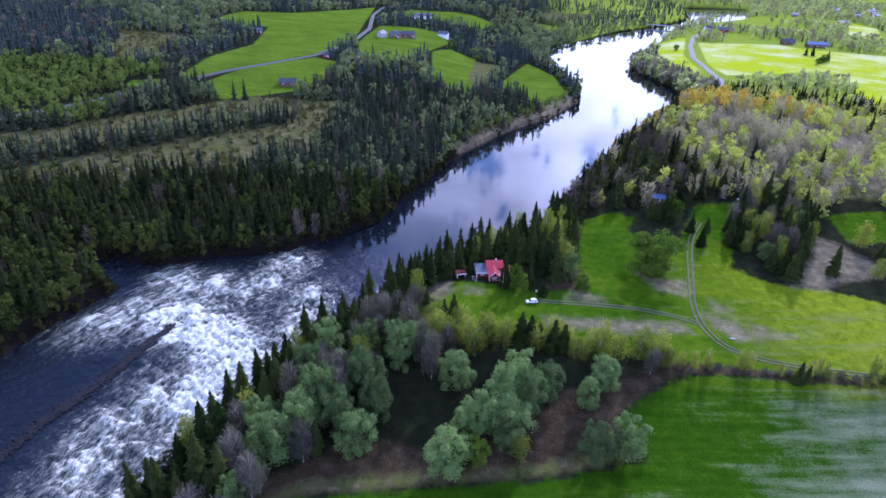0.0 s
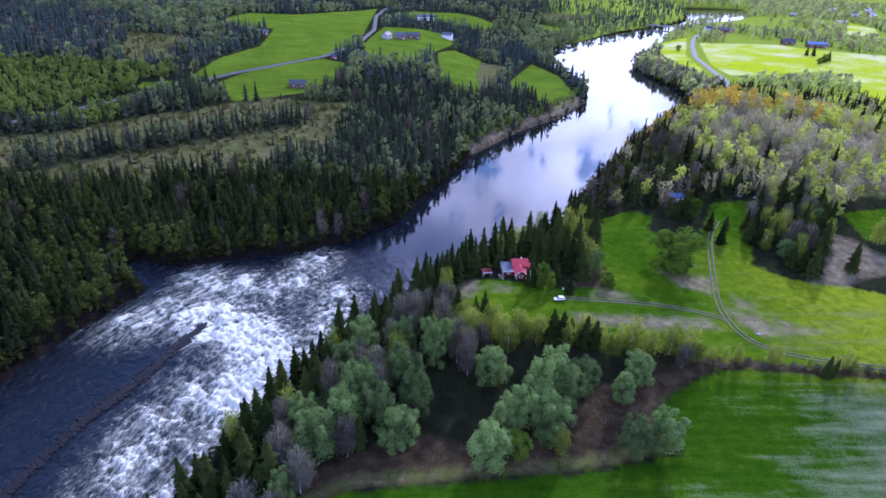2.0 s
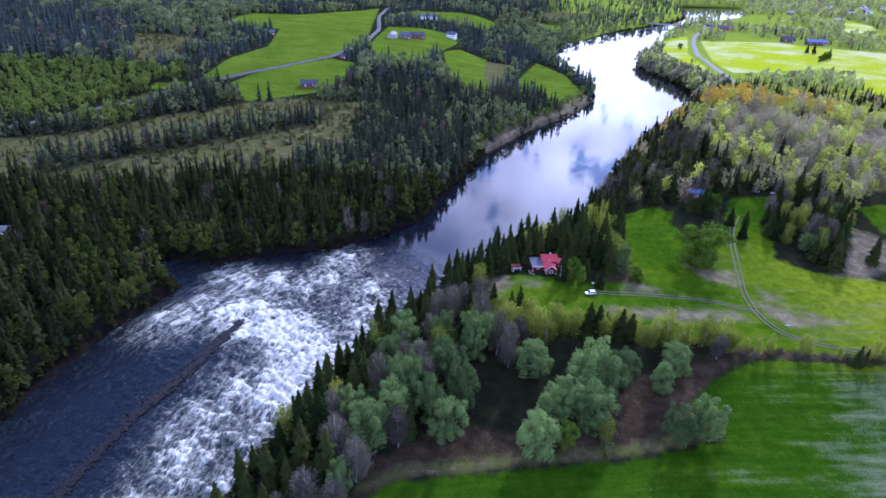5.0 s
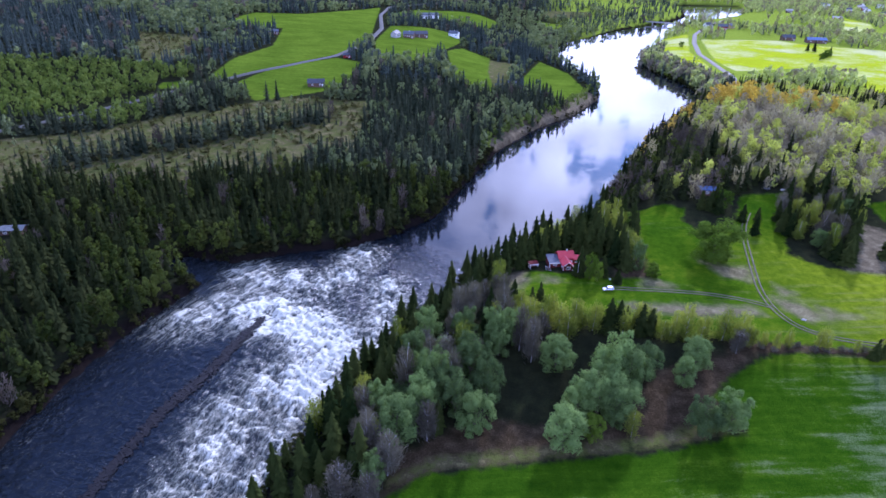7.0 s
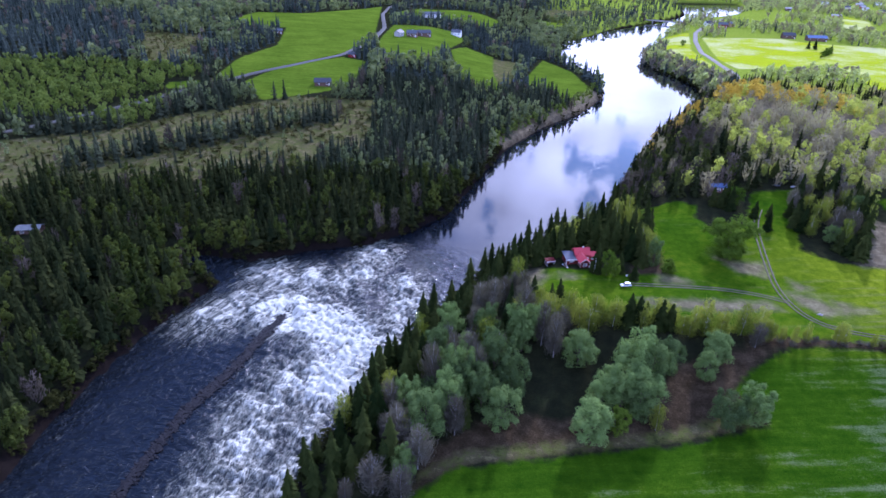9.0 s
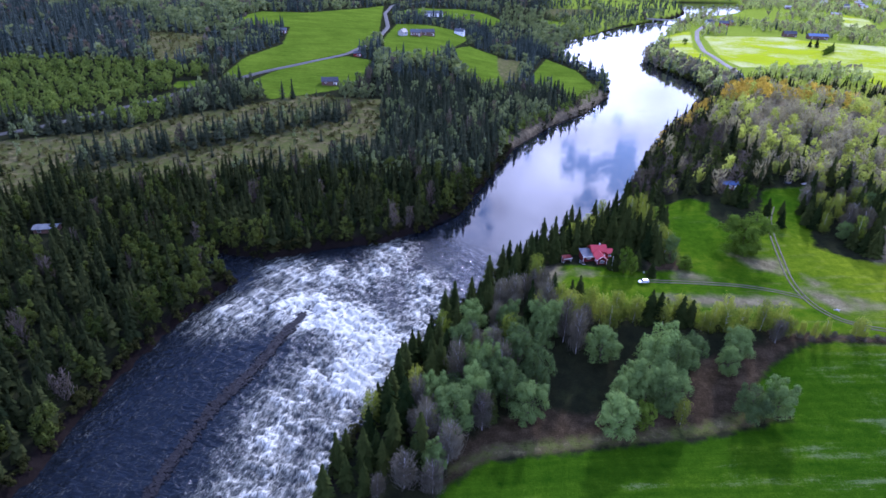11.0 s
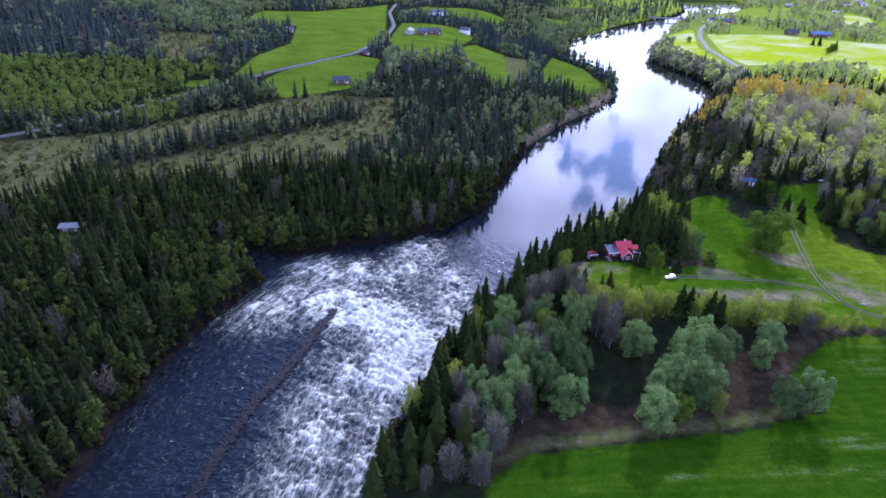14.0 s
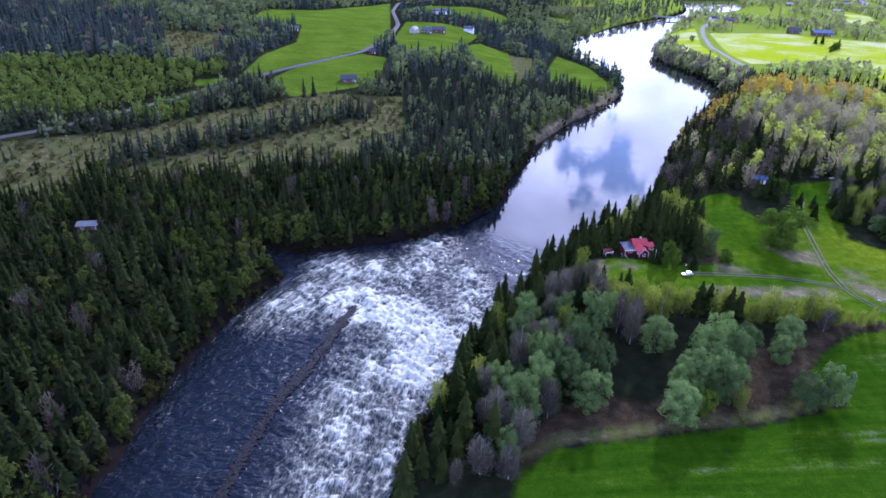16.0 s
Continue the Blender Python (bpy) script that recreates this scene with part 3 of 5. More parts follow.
RIDGE = [(-109, 179), (-114, 167), (-121, 146), (-128, 132), (-133, 112), (-137, 90), (-142, 50)]
# the current: metres along the stream (growing upstream) and across it
STREAM = np.array([(-150, -400), (-138, 40), (-122, 95), (-108, 140), (-90, 175), (-58, 205), (-22, 236), (10, 290), (60, 370), (130, 480), (165, 560), (165, 700), (230, 900), (400, 1150), (580, 1400), (675, 1620)], float)
for _ in range(3):
    STREAM = np.concatenate([STREAM[:1], np.stack([0.75 * STREAM[:-1] + 0.25 * STREAM[1:], 0.25 * STREAM[:-1] + 0.75 * STREAM[1:]], 1).reshape(-1, 2), STREAM[-1:]])


def stream_coordinates(x, y):
    k = np.r_[0, np.cumsum(np.hypot(*np.diff(STREAM, axis=0).T))]
    best, along, across = np.full(np.shape(x), 1e18), np.zeros(np.shape(x)), np.zeros(np.shape(x))
    for (a, b, at) in zip(STREAM[:-1], STREAM[1:], k):
        d = b - a
        long = math.hypot(*d)
        u = np.clip(((x - a[0]) * d[0] + (y - a[1]) * d[1]) / long, 0, long)
        ox, oy = x - a[0] - u * d[0] / long, y - a[1] - u * d[1] / long
        far = ox * ox + oy * oy
        near = far < best
        best = np.where(near, far, best)
        along = np.where(near, at + u, along)
        across = np.where(near, (ox * d[1] - oy * d[0]) / long, across)
    return along, across


along, across = stream_coordinates(wx, wy)
churn = foam_at(wx, wy)
lively = (1 - smooth(132, 160, 0.64 * wx + 0.77 * wy)) * smooth(30, 60, wy)
live = lively > 0.02
swell, chop = np.zeros(len(wx)), np.zeros(len(wx))
swell[live] = [noise.fractal((a * 0.16, c * 0.10, 3.1), 0.9, 2.1, 4) for a, c in zip(along[live], across[live])]
chop[live] = [noise.fractal((a * 0.55, c * 0.36, 7.7), 0.8, 2.2, 3) for a, c in zip(along[live], across[live])]
# breakers: curved crests facing upstream, each with a tail of foam carried down the current
curl = np.zeros(len(wx))
curl[live] = [noise.turbulence((a * 0.42, c * 0.62, 1.7), 4, False, noise_basis="PERLIN_ORIGINAL", amplitude_scale=0.62, frequency_scale=2.1) for a, c in zip(along[live], across[live])]
curl -= curl[live].mean() * live
frng = np.random.default_rng(17)
breaker, crest_lift = np.zeros(len(wx)), np.zeros(len(wx))
spots = np.flatnonzero(live & (wy > 55))
weight = np.clip(churn[spots] - 0.10, 0.02, None) ** 1.4
for i in frng.choice(spots, 560, False, weight / weight.sum()):
    big = churn[i] * frng.uniform(0.5, 1.0)
    wide, tail = 0.8 + 2.6 * big * frng.uniform(0.4, 1.5), 0.4 + 1.5 * big * frng.uniform(0.4, 1.6)
    near = np.flatnonzero((np.abs(wx - wx[i]) < 2.5 * tail + 3) & (np.abs(wy - wy[i]) < 2.5 * tail + 3))
    lean = frng.uniform(-0.5, 0.5)
    c = across[near] - across[i]
    down = along[i] - along[near] - 0.22 * c * c / wide + lean * c + 0.9 * chop[near] + 0.7 * swell[near]
    c = c + 0.9 * swell[near] * np.clip(down / 4, 0, 1.5)
    reach = np.where(down < 0, np.exp(-(down / 0.55) ** 2), np.exp(-down / tail))
    strength = np.clip(0.35 + 0.45 * big, 0, 0.85) * np.exp(-(c / (wide * (1 + 0.06 * np.clip(down, 0, 12)))) ** 4) * reach
    breaker[near] = 1 - (1 - breaker[near]) * (1 - strength)
    crest_lift[near] = np.maximum(crest_lift[near], (0.25 + 0.75 * big) * np.exp(-(c / wide) ** 2 - (down / 1.2) ** 2))
s_ = 0.64 * wx + 0.77 * wy
bands = np.sin(along * 1.0 + 1.6 * swell + 0.15 * across) * smooth(86, 104, s_) * (1 - smooth(132, 156, s_))
lift = 0.13 * bands * (0.6 + 0.6 * swell) + lively * ((0.20 + 0.80 * churn) * (0.80 * swell + 0.50 * chop - 0.55 * curl) + 0.9 * crest_lift)
lift *= 0.25 + 0.75 * smooth(1.0, 5.0, edge_distance(RIDGE, wx, wy, False))
water = link_mesh("water", np.stack([wx, wy, water_level(wx, wy) + lift], 1), wq, WATER, True,
                  foam=np.clip(churn * (1.0 - 0.9 * np.clip(curl, -0.4, 0.6) * (churn > 0.15)), 0, 1.6), breaker=breaker * lively, rough_water=lively, flow=np.stack([along, across, 0 * along], 1))
tagged(water, "dark river with white foaming rapids below a still reflecting pool", "river", kind="structure")


def ribbon(name, line, width, mat, label, lift=0.12, spacing=3.0, aside=0.0):
    """A road laid over the land."""
    line = np.asarray(line, float)
    k = np.r_[0, np.cumsum(np.hypot(*np.diff(line, axis=0).T))]
    at = np.linspace(0, k[-1], max(2, int(k[-1] / spacing)))
    x, y = np.interp(at, k, line[:, 0]), np.interp(at, k, line[:, 1])
    for _ in range(12):
        x[1:-1], y[1:-1] = (x[:-2] + 2 * x[1:-1] + x[2:]) / 4, (y[:-2] + 2 * y[1:-1] + y[2:]) / 4
    dx, dy = np.gradient(x), np.gradient(y)
    n = np.hypot(dx, dy)
    x, y = x - dy / n * aside, y + dx / n * aside
    rows = []
    for o, dz in ((-0.62, -0.5), (-0.5, 0.0), (-0.17, 0.05), (0.17, 0.05), (0.5, 0.0), (0.62, -0.5)):
        px, py = x - dy / n * width * o, y + dx / n * width * o
        rows.append(np.stack([px, py, np.maximum(height(px, py), height(x, y) - 0.3) + lift + dz], 1))
    v = np.stack(rows, 1)
    i = np.arange(v.shape[0] * 6).reshape(-1, 6)
    q = np.stack([i[:-1, :-1], i[1:, :-1], i[1:, 1:], i[:-1, 1:]], -1).reshape(-1, 4)[:, ::-1]
    return tagged(link_mesh(name, v.reshape(-1, 3), q, mat, True), label, "road", kind="structure")


ribbon("road_west", ROAD_WEST, 4.4, ASPHALT, "grey asphalt country road between green fields", 0.35)
ribbon("road_east", ROAD_EAST, 5.4, PALE_ASPHALT, "pale curving asphalt road beside the river", 0.35)
for o in (-0.85, 0.85):
    ribbon("track_rut", TRACK, 0.62, GRAVEL, "pale gravel wheel rut of a farm track", 0.12, 2.0, o)
    ribbon("driveway_rut", DRIVEWAY, 0.6, GRAVEL, "pale gravel wheel rut of the driveway", 0.12, 2.0, o)

# ---- trees ----
def quads_of(groups):
    """Joins (points, faces) groups into one."""
    v, f, n = [], [], 0
    for a, b in groups:
        v.append(a)
        f.append(np.asarray(b) + n)
        n += len(a)
    return np.concatenate(v), np.concatenate(f)


def conifer(rng, tiers, spokes, slim=0.15, twigs=1):
    """A spruce crown of unit height: whorls of drooping, folded branches round the stem."""
    groups = []
    for k in range(tiers):
        z = 0.07 + 0.91 * (k / tiers) ** 0.92
        r = slim * (1 - z) ** 0.8 * rng.uniform(0.6, 1.25) + 0.008
        turn = rng.uniform(0, 6.28)
        for j in range(spokes):
            a = turn + 6.283 * (j + rng.uniform(-0.25, 0.25)) / spokes
            rr = r * rng.uniform(0.4, 1.4)
            d = np.array([math.cos(a), math.sin(a), 0])
            s = np.array([-d[1], d[0], 0])
            half = rr * rng.uniform(0.34, 0.5) * (7 / spokes) ** 0.5
            droop = rr * rng.uniform(0.25, 0.6)
            root = np.array([0, 0, z + 0.035])
            mid = d * rr * 0.55 + np.array([0, 0, z + 0.012])
            tip = d * rr + np.array([0, 0, z - droop])
            low = np.array([0, 0, -rr * 0.22])
            groups.append((np.array([root, mid + s * half + low, tip, mid - s * half + low]), [[0, 1, 2, 3]]))
    core = []
    for k in range(6):
        a = 1.0472 * k
        core.append([math.cos(a) * slim * 0.38, math.sin(a) * slim * 0.38, 0.08])
    core += [[x * 0.04, y * 0.04, 1.0] for x, y, _ in core]
    groups.append((np.array(core), [[k, (k + 1) % 6, 6 + (k + 1) % 6, 6 + k] for k in range(6)]))
    v, f = quads_of(groups)
    return v, f


def sprays(p, u, w, long, thin):
    """Leaf sprays as slim three-cornered blades at points p, long axis u and short axis w."""
    q = np.stack([p - u * long, p + u * long * 0.7 - w * thin, p + u * long + w * thin], 1).reshape(-1, 3)
    return q, np.arange(len(q)).reshape(-1, 3)


def unit(v):
    return v / (np.linalg.norm(v, axis=1)[:, None] + 1e-9)


def egg(z, belly=0.40):
    """Half width of an egg-shaped crown at height z from 0 to 1."""
    up = np.sqrt(np.clip(1 - (np.maximum(z - belly, 0) / (1 - belly)) ** 2, 0, 1))
    return np.where(z > belly, up, 0.66 + 0.34 * z / belly)


def full_crown(rng, leaves, wide=0.36, low=0.04, size=0.016, lobes=30, column=1.45):
    """A dense fine-leaved crown of unit height, of many upright lobes, with leaves almost to the ground."""
    core = np.arange(lobes) < max(2, lobes // 5)
    z = low + (0.84 - low) * rng.uniform(0, 1, lobes) ** 0.9
    a = 2.4 * np.arange(lobes) + rng.uniform(-0.5, 0.5, lobes)
    reach = wide * egg(z) * np.where(core, rng.uniform(0.05, 0.3, lobes), rng.uniform(0.42, 0.86, lobes))
    c = np.stack([np.cos(a) * reach, np.sin(a) * reach, z], 1)
    snug = np.clip((14 / lobes) ** 0.33, 0.72, 1.0)
    r = wide * np.where(core, 0.42, rng.uniform(0.24, 0.40, lobes) * snug) * (1.08 - 0.3 * z)
    k = rng.integers(0, lobes, leaves)
    d = unit(rng.normal(size=(leaves, 3)))
    d[:, 2] = np.where(d[:, 2] < -0.5, -d[:, 2], d[:, 2])
    ragged = 1 + 0.22 * np.sin(d[:, :1] * 7 + k[:, None]) * np.cos(d[:, 2:] * 6 + 2 * k[:, None])
    p = c[k] + d * (r[k][:, None] * ragged * rng.uniform(0.35, 1.06, (leaves, 1)) ** 0.6) * np.array([1, 1, column])
    p[:, 2] = np.abs(p[:, 2] - 0.02) + 0.02
    p[:, :2] *= np.clip(0.62 + p[:, 2:] * 2.6, 0, 1)
    facing = unit(d + (0, 0, 0.30) + rng.normal(scale=0.28, size=(leaves, 3)))
    u = unit(np.cross(facing, rng.normal(size=(leaves, 3))))
    s = size * rng.uniform(0.6, 1.4, (leaves, 1))
    v, f = sprays(p, u, np.cross(facing, u), s, s * 0.62)
    v[:, 2] /= v[:, 2].max()
    return v, f


def brushy(rng, n, wide=0.24, low=0.05, long=0.05, thin=0.014, limbs=12, spread=0.22, belly=0.45):
    """An airy crown of unit height: sprays along limbs that rise and fan out from the foot."""
    a = 2.4 * np.arange(limbs) + rng.uniform(-0.5, 0.5, limbs)
    z = np.where(np.arange(limbs) % 3 == 0, rng.uniform(0.85, 1.0, limbs), rng.uniform(0.25, 0.9, limbs))
    out = wide * np.maximum(egg(z, belly), 0.12) * rng.uniform(0.55, 1.0, limbs)
    k = rng.integers(0, limbs, n)
    t = rng.uniform(0.12, 1.0, n) ** 0.7
    h = low + (z[k] - low) * t
    o = out[k] * t ** 0.8
    p = np.stack([np.cos(a[k]) * o, np.sin(a[k]) * o, h], 1) + rng.normal(size=(n, 3)) * (wide * spread, wide * spread, 0.05) * (0.5 + 0.7 * np.sin(3.14 * np.clip(t, 0.1, 0.9)))[:, None]
    p[:, 2] = np.clip(p[:, 2], 0.015, None)
    u = unit(np.stack([np.cos(a[k]) * 0.35, np.sin(a[k]) * 0.35, np.full(n, 0.9)], 1) + rng.normal(scale=0.38, size=(n, 3)))
    w = unit(np.cross(u, rng.normal(size=(n, 3))))
    s = rng.uniform(0.6, 1.4, (n, 1))
    v, f = sprays(p, u, w, long * s, thin * s)
    v[:, 2] /= v[:, 2].max()
    return v, f


def stem(rng, base, top, limbs, reach, sides=6):
    """A tapered trunk with limbs, of unit height."""
    groups = []

    def taper(a, b, ra, rb):
        a, b = np.array(a, float), np.array(b, float)
        d = (b - a) / np.linalg.norm(b - a)
        u = np.cross(d, (0.3, 0.9, 0.1))
        u /= np.linalg.norm(u)
        w = np.cross(d, u)
        ring = [math.cos(6.283 * k / sides) * u + math.sin(6.283 * k / sides) * w for k in range(sides)]
        pts = np.array([a + r * ra for r in ring] + [b + r * rb for r in ring])
        groups.append((pts, [[k, (k + 1) % sides, sides + (k + 1) % sides, sides + k] for k in range(sides)]))
    lean = rng.uniform(-0.03, 0.03, 2)
    taper((0, 0, -0.06), (lean[0], lean[1], top * 0.5), base, base * 0.66)
    taper((lean[0], lean[1], top * 0.5), (lean[0] * 1.5, lean[1] * 1.5, top), base * 0.66, base * 0.15)
    for k in range(limbs):
        a, z = 2.4 * k + rng.uniform(-0.4, 0.4), rng.uniform(0.18, 0.75) * top
        r = reach * rng.uniform(0.6, 1.0)
        taper((lean[0], lean[1], z), (math.cos(a) * r, math.sin(a) * r, z + r * rng.uniform(0.6, 1.3)), base * 0.38, base * 0.08)
    return quads_of(groups)


def wood(name, label, templates, places, mat):
    """A stand of trees too many to count: templates of unit height set at rows of (x, y, height, width)."""
    rng = np.random.default_rng(len(places))
    vs, fs, ts, n = [], [], [], 0
    x, y = places[:, 0], places[:, 1]
    z = height(x, y) - 0.3
    for k in range(len(places)):
        v, f = templates[k % len(templates)]
        a = rng.uniform(0, 6.28)
        c, s = math.cos(a) * places[k, 3], math.sin(a) * places[k, 3]
        vs.append(np.stack([v[:, 0] * c - v[:, 1] * s + x[k], v[:, 0] * s + v[:, 1] * c + y[k], v[:, 2] * places[k, 2] + z[k]], 1))
        fs.append(f + n)
        ts.append(np.full(len(v), rng.uniform()))
        n += len(v)
    return tagged(link_mesh(name, np.concatenate(vs), np.concatenate(fs), mat, False, tint=np.concatenate(ts)), label, "trees", kind="stuff")


def scattered(rng, x0, x1, y0, y1, spacing):
    """Jittered points over a stretch of the plan."""
    a, b = np.meshgrid(np.arange(x0, x1, spacing), np.arange(y0, y1, spacing), indexing="ij")
    a, b = a.ravel(), b.ravel()
    return a + rng.uniform(-0.5, 0.5, len(a)) * spacing, b + rng.uniform(-0.5, 0.5, len(a)) * spacing


def land_distance(x, y):
    return -edge_distance(RIVER, x, y)


def clear_of(x, y, margin=3.0):
    """Away from fields, roads and the river."""
    ok = (land_distance(x, y) > 0.6) & (within([NEAR_FIELD, HOUSE_FIELD, BACK_FIELD] + CROPS, x, y) < -margin)
    for line, gap in ((ROAD_WEST, 8), (ROAD_EAST, 6), (DRIVEWAY, 6), (TRACK, 6)):
        ok &= edge_distance(line, x, y, False) > gap
    return ok


rng = np.random.default_rng(11)
SPRUCE_NEAR = [conifer(rng, 17, 6, 0.19) for _ in range(6)]
SPRUCE_MID = [conifer(rng, 11, 6, 0.22) for _ in range(5)]
SPRUCE_FAR = [conifer(rng, 4, 4, 0.25) for _ in range(4)]
LEAF_NEAR = [full_crown(rng, 430, 0.23, 0.05, 0.037, 15) for _ in range(6)]
LEAF_MID = [full_crown(rng, 270, 0.25, 0.05, 0.048, 12) for _ in range(6)]
LEAF_AIRY = [brushy(rng, 250, 0.27, 0.05, 0.054, 0.026, 13, 0.26, 0.34) for _ in range(5)] + [full_crown(rng, 250, 0.27, 0.05, 0.044, 12) for _ in range(4)]
TWIG_AIRY = [brushy(rng, 230, 0.25, 0.06, 0.085, 0.012, 14) for _ in range(6)]
LEAF_THICKET = [full_crown(rng, 100, 0.27, 0.06, 0.082, 8) for _ in range(5)]
LEAF_FAR = [full_crown(rng, 60, 0.31, 0.06, 0.115, 7) for _ in range(5)]
LEAF_EAST = [full_crown(rng, 70, 0.32, 0.05, 0.105, 8) for _ in range(5)]
LEAF_LOW = [full_crown(rng, 84, 0.42, 0.05, 0.105, 7) for _ in range(5)]

# west bank: dense spruce along the shore, young birch further in
stands = {"spruce_near": [], "leaf_near": [], "spruce_mid": [], "leaf_mid": [], "twig_mid": [], "spruce_far": [], "leaf_far": [], "twig_far": [], "bud_hill": [], "leaf_hill": [], "twig_hill": [], "spruce_hill": [], "shore_brush": [], "scrub": [], "leaf_east": [], "twig_east": [], "spruce_east": [], "young_birch": []}


def add(kind, x, y, tall, wide):
    stands[kind].append(np.stack([x, y, tall, wide], 1))


BIRCH_BELTS = [
    [(118, 745), (95, 735), (80, 800), (110, 934), (57, 938), (49, 997), (97, 1113), (160, 1095), (240, 1010), (300, 1120), (390, 1190), (430, 1235), (360, 1150), (272, 1060), (205, 960), (165, 910), (128, 835)],
    [(-376, 741), (-330, 665), (-291, 667), (-275, 735), (-262, 850), (-321, 896), (-360, 832)],
    [(-215, 480), (-176, 446), (-140, 466), (-100, 486), (-100, 470), (-140, 440), (-185, 425)],
    [(-100, 505), (-108, 590), (-60, 598), (-40, 560), (-30, 530), (-60, 505)],
]
SPRUCE_STANDS = [
    [(-9, 774), (2, 868), (92, 828), (98, 700), (72, 680), (30, 715)],
    [(-268, 538), (-250, 600), (-196, 640), (-196, 622), (-222, 580), (-236, 535)],
    [(407, 1205), (440, 1340), (520, 1420), (540, 1440), (500, 1330), (440, 1250)],
    [(80, 505), (110, 552), (122, 610), (112, 640), (95, 600), (85, 545)],
    [(-85, 500), (-90, 545), (-40, 560), (-20, 520), (-45, 500)],
    [(-420, 520), (-300, 530), (-345, 640), (-400, 740), (-640, 900), (-700, 700)],
]


def west_zone(x0, x1, y0, y1, spacing, spruce, leaf, twig, thin):
    x, y = scattered(rng, x0, x1, y0, y1, spacing)
    ok = clear_of(x, y) & (left_side(x, y) > 0.5) & (np.hypot(x + 227, y - 232) > 12) & (np.hypot(x + 137, y - 485) > 16) & (x > -215 - 0.62 * np.maximum(y - 60, 0) - 60)
    x, y = x[ok], y[ok]
    open_ = within(CLEARINGS, x, y) + 9 * rolling(x, y, 13.0)
    patch = rolling(x, y, 38.0, 1.0)
    strip = edge_distance([(-248, 317), (-192, 352), (-121, 415)], x, y, False) < 9
    open_ = np.where(strip, -1, open_)
    drop = (open_ > 0) & (rng.uniform(size=len(x)) > thin)
    x, y, patch, open_ = x[~drop], y[~drop], patch[~drop], open_[~drop]
    r = rng.uniform(size=len(x))
    young = (rolling(x, y, 55.0, 4.0) > 0.45) & (y > 400) & (x < -170)
    thicket = (x < -235) & (y > 385) & (y < 520) & (edge_distance(ROAD_WEST, x, y, False) > 8)
    x, y, patch, open_, young = (q[~thicket] for q in (x, y, patch, open_, young))
    r = r[~thicket]
    bare_shore = (land_distance(x, y) < 9) & (y > 372) & (y < 548) & (rng.uniform(size=len(x)) < 0.8)
    x, y, patch, open_, young, r = (q[~bare_shore] for q in (x, y, patch, open_, young, r))
    shore = land_distance(x, y) < 7
    belt, stand = within(BIRCH_BELTS, x, y) > 0, within(SPRUCE_STANDS, x, y) > 0
    is_leaf = (r < 0.14 + np.where(y > 520, 0.75, np.where(y > 300, 0.42, 0.10)) * (patch > 0.30)) | ((np.hypot(x + 147, y - 192) < 26) & (r < 0.75)) | young | (shore & (r < 0.5))
    is_leaf = np.where(stand, r < 0.05, np.where(belt, r < 0.86, is_leaf))
    is_twig = ~is_leaf & (r > 0.965)
    tall = rng.uniform(0.55, 1.15, len(x)) * np.where(open_ > 0, 7.0, 15.0 + 2.0 * patch)
    tall = np.where(is_leaf, tall * np.where(young, 0.55, 0.85), tall)
    for kind, sel, w in ((spruce, ~is_leaf & ~is_twig, 1.0), (leaf, is_leaf, 1.0), (twig, is_twig, 0.8)):
        add(kind, x[sel], y[sel], tall[sel], tall[sel] * w)


west_zone(-330, 60, 60, 300, 4.6, "spruce_near", "leaf_near", "twig_mid", 0.10)
west_zone(-480, 130, 300, 520, 5.2, "spruce_mid", "leaf_mid", "twig_mid", 0.12)
west_zone(-640, 150, 520, 900, 7.5, "spruce_far", "leaf_far", "twig_far", 0.1)
west_zone(-800, 420, 900, 1250, 11.0, "spruce_far", "leaf_far", "twig_far", 0.1)
west_zone(-1150, 600, 1250, 1800, 18.0, "spruce_far", "leaf_far", "twig_far", 0.1)

# light shrubs along the open strip of shore
cx, cy = scattered(rng, -20, 120, 370, 560, 4.2)
ok = (left_side(cx, cy) > 0.5) & (land_distance(cx, cy) > 2) & (land_distance(cx, cy) < 13) & (rng.uniform(size=len(cx)) < 0.5)
t_ = rng.uniform(3.5, 8.5, ok.sum())
add("young_birch", cx[ok], cy[ok], t_, t_)
# the hill and the far east bank
x, y = scattered(rng, 20, 420, 236, 560, 5.6)
ok = clear_of(x, y, 2.0) & (left_side(x, y) < 0.5) & (edge_distance([(45, 262), (82, 258), (112, 266), (137, 264), (163, 236), (400, 200), (420, 480), (260, 560), (200, 560), (20, 330)], x, y) > 0)
x, y = x[ok], y[ok]
thinned = (x > 140) & (x < 300) & (y < 440) & (rolling(x, y, 21.0, 6.0) + rng.uniform(-0.5, 0.5, len(x)) > 0.15)
x, y = x[~thinned], y[~thinned]
r, top_ = rng.uniform(size=len(x)), np.exp(-((x - 163) / 52) ** 2 - ((y - 391) / 27) ** 2)
shore = land_distance(x, y)
amber = rng.uniform(size=len(x)) < top_ * 0.95
spruce_share = np.where((shore < 30) | (x < 115) & (y < 330), 0.40, np.where(y > 450, 0.45, np.where(x > 135, 0.03, 0.08)))
leaf_share = np.clip(0.46 + 0.30 * smooth(130, 200, x) + 0.15 * rolling(x, y, 25.0), 0.1, 0.9)
kind_ = np.where(amber, 3, np.where(r < spruce_share, 0, np.where((r - spruce_share) / (1 - spruce_share) < leaf_share, 1, 2)))
tall = rng.uniform(0.6, 1.2, len(x)) * np.choose(kind_, [13.5, 9.5, 11.5, 10.5])
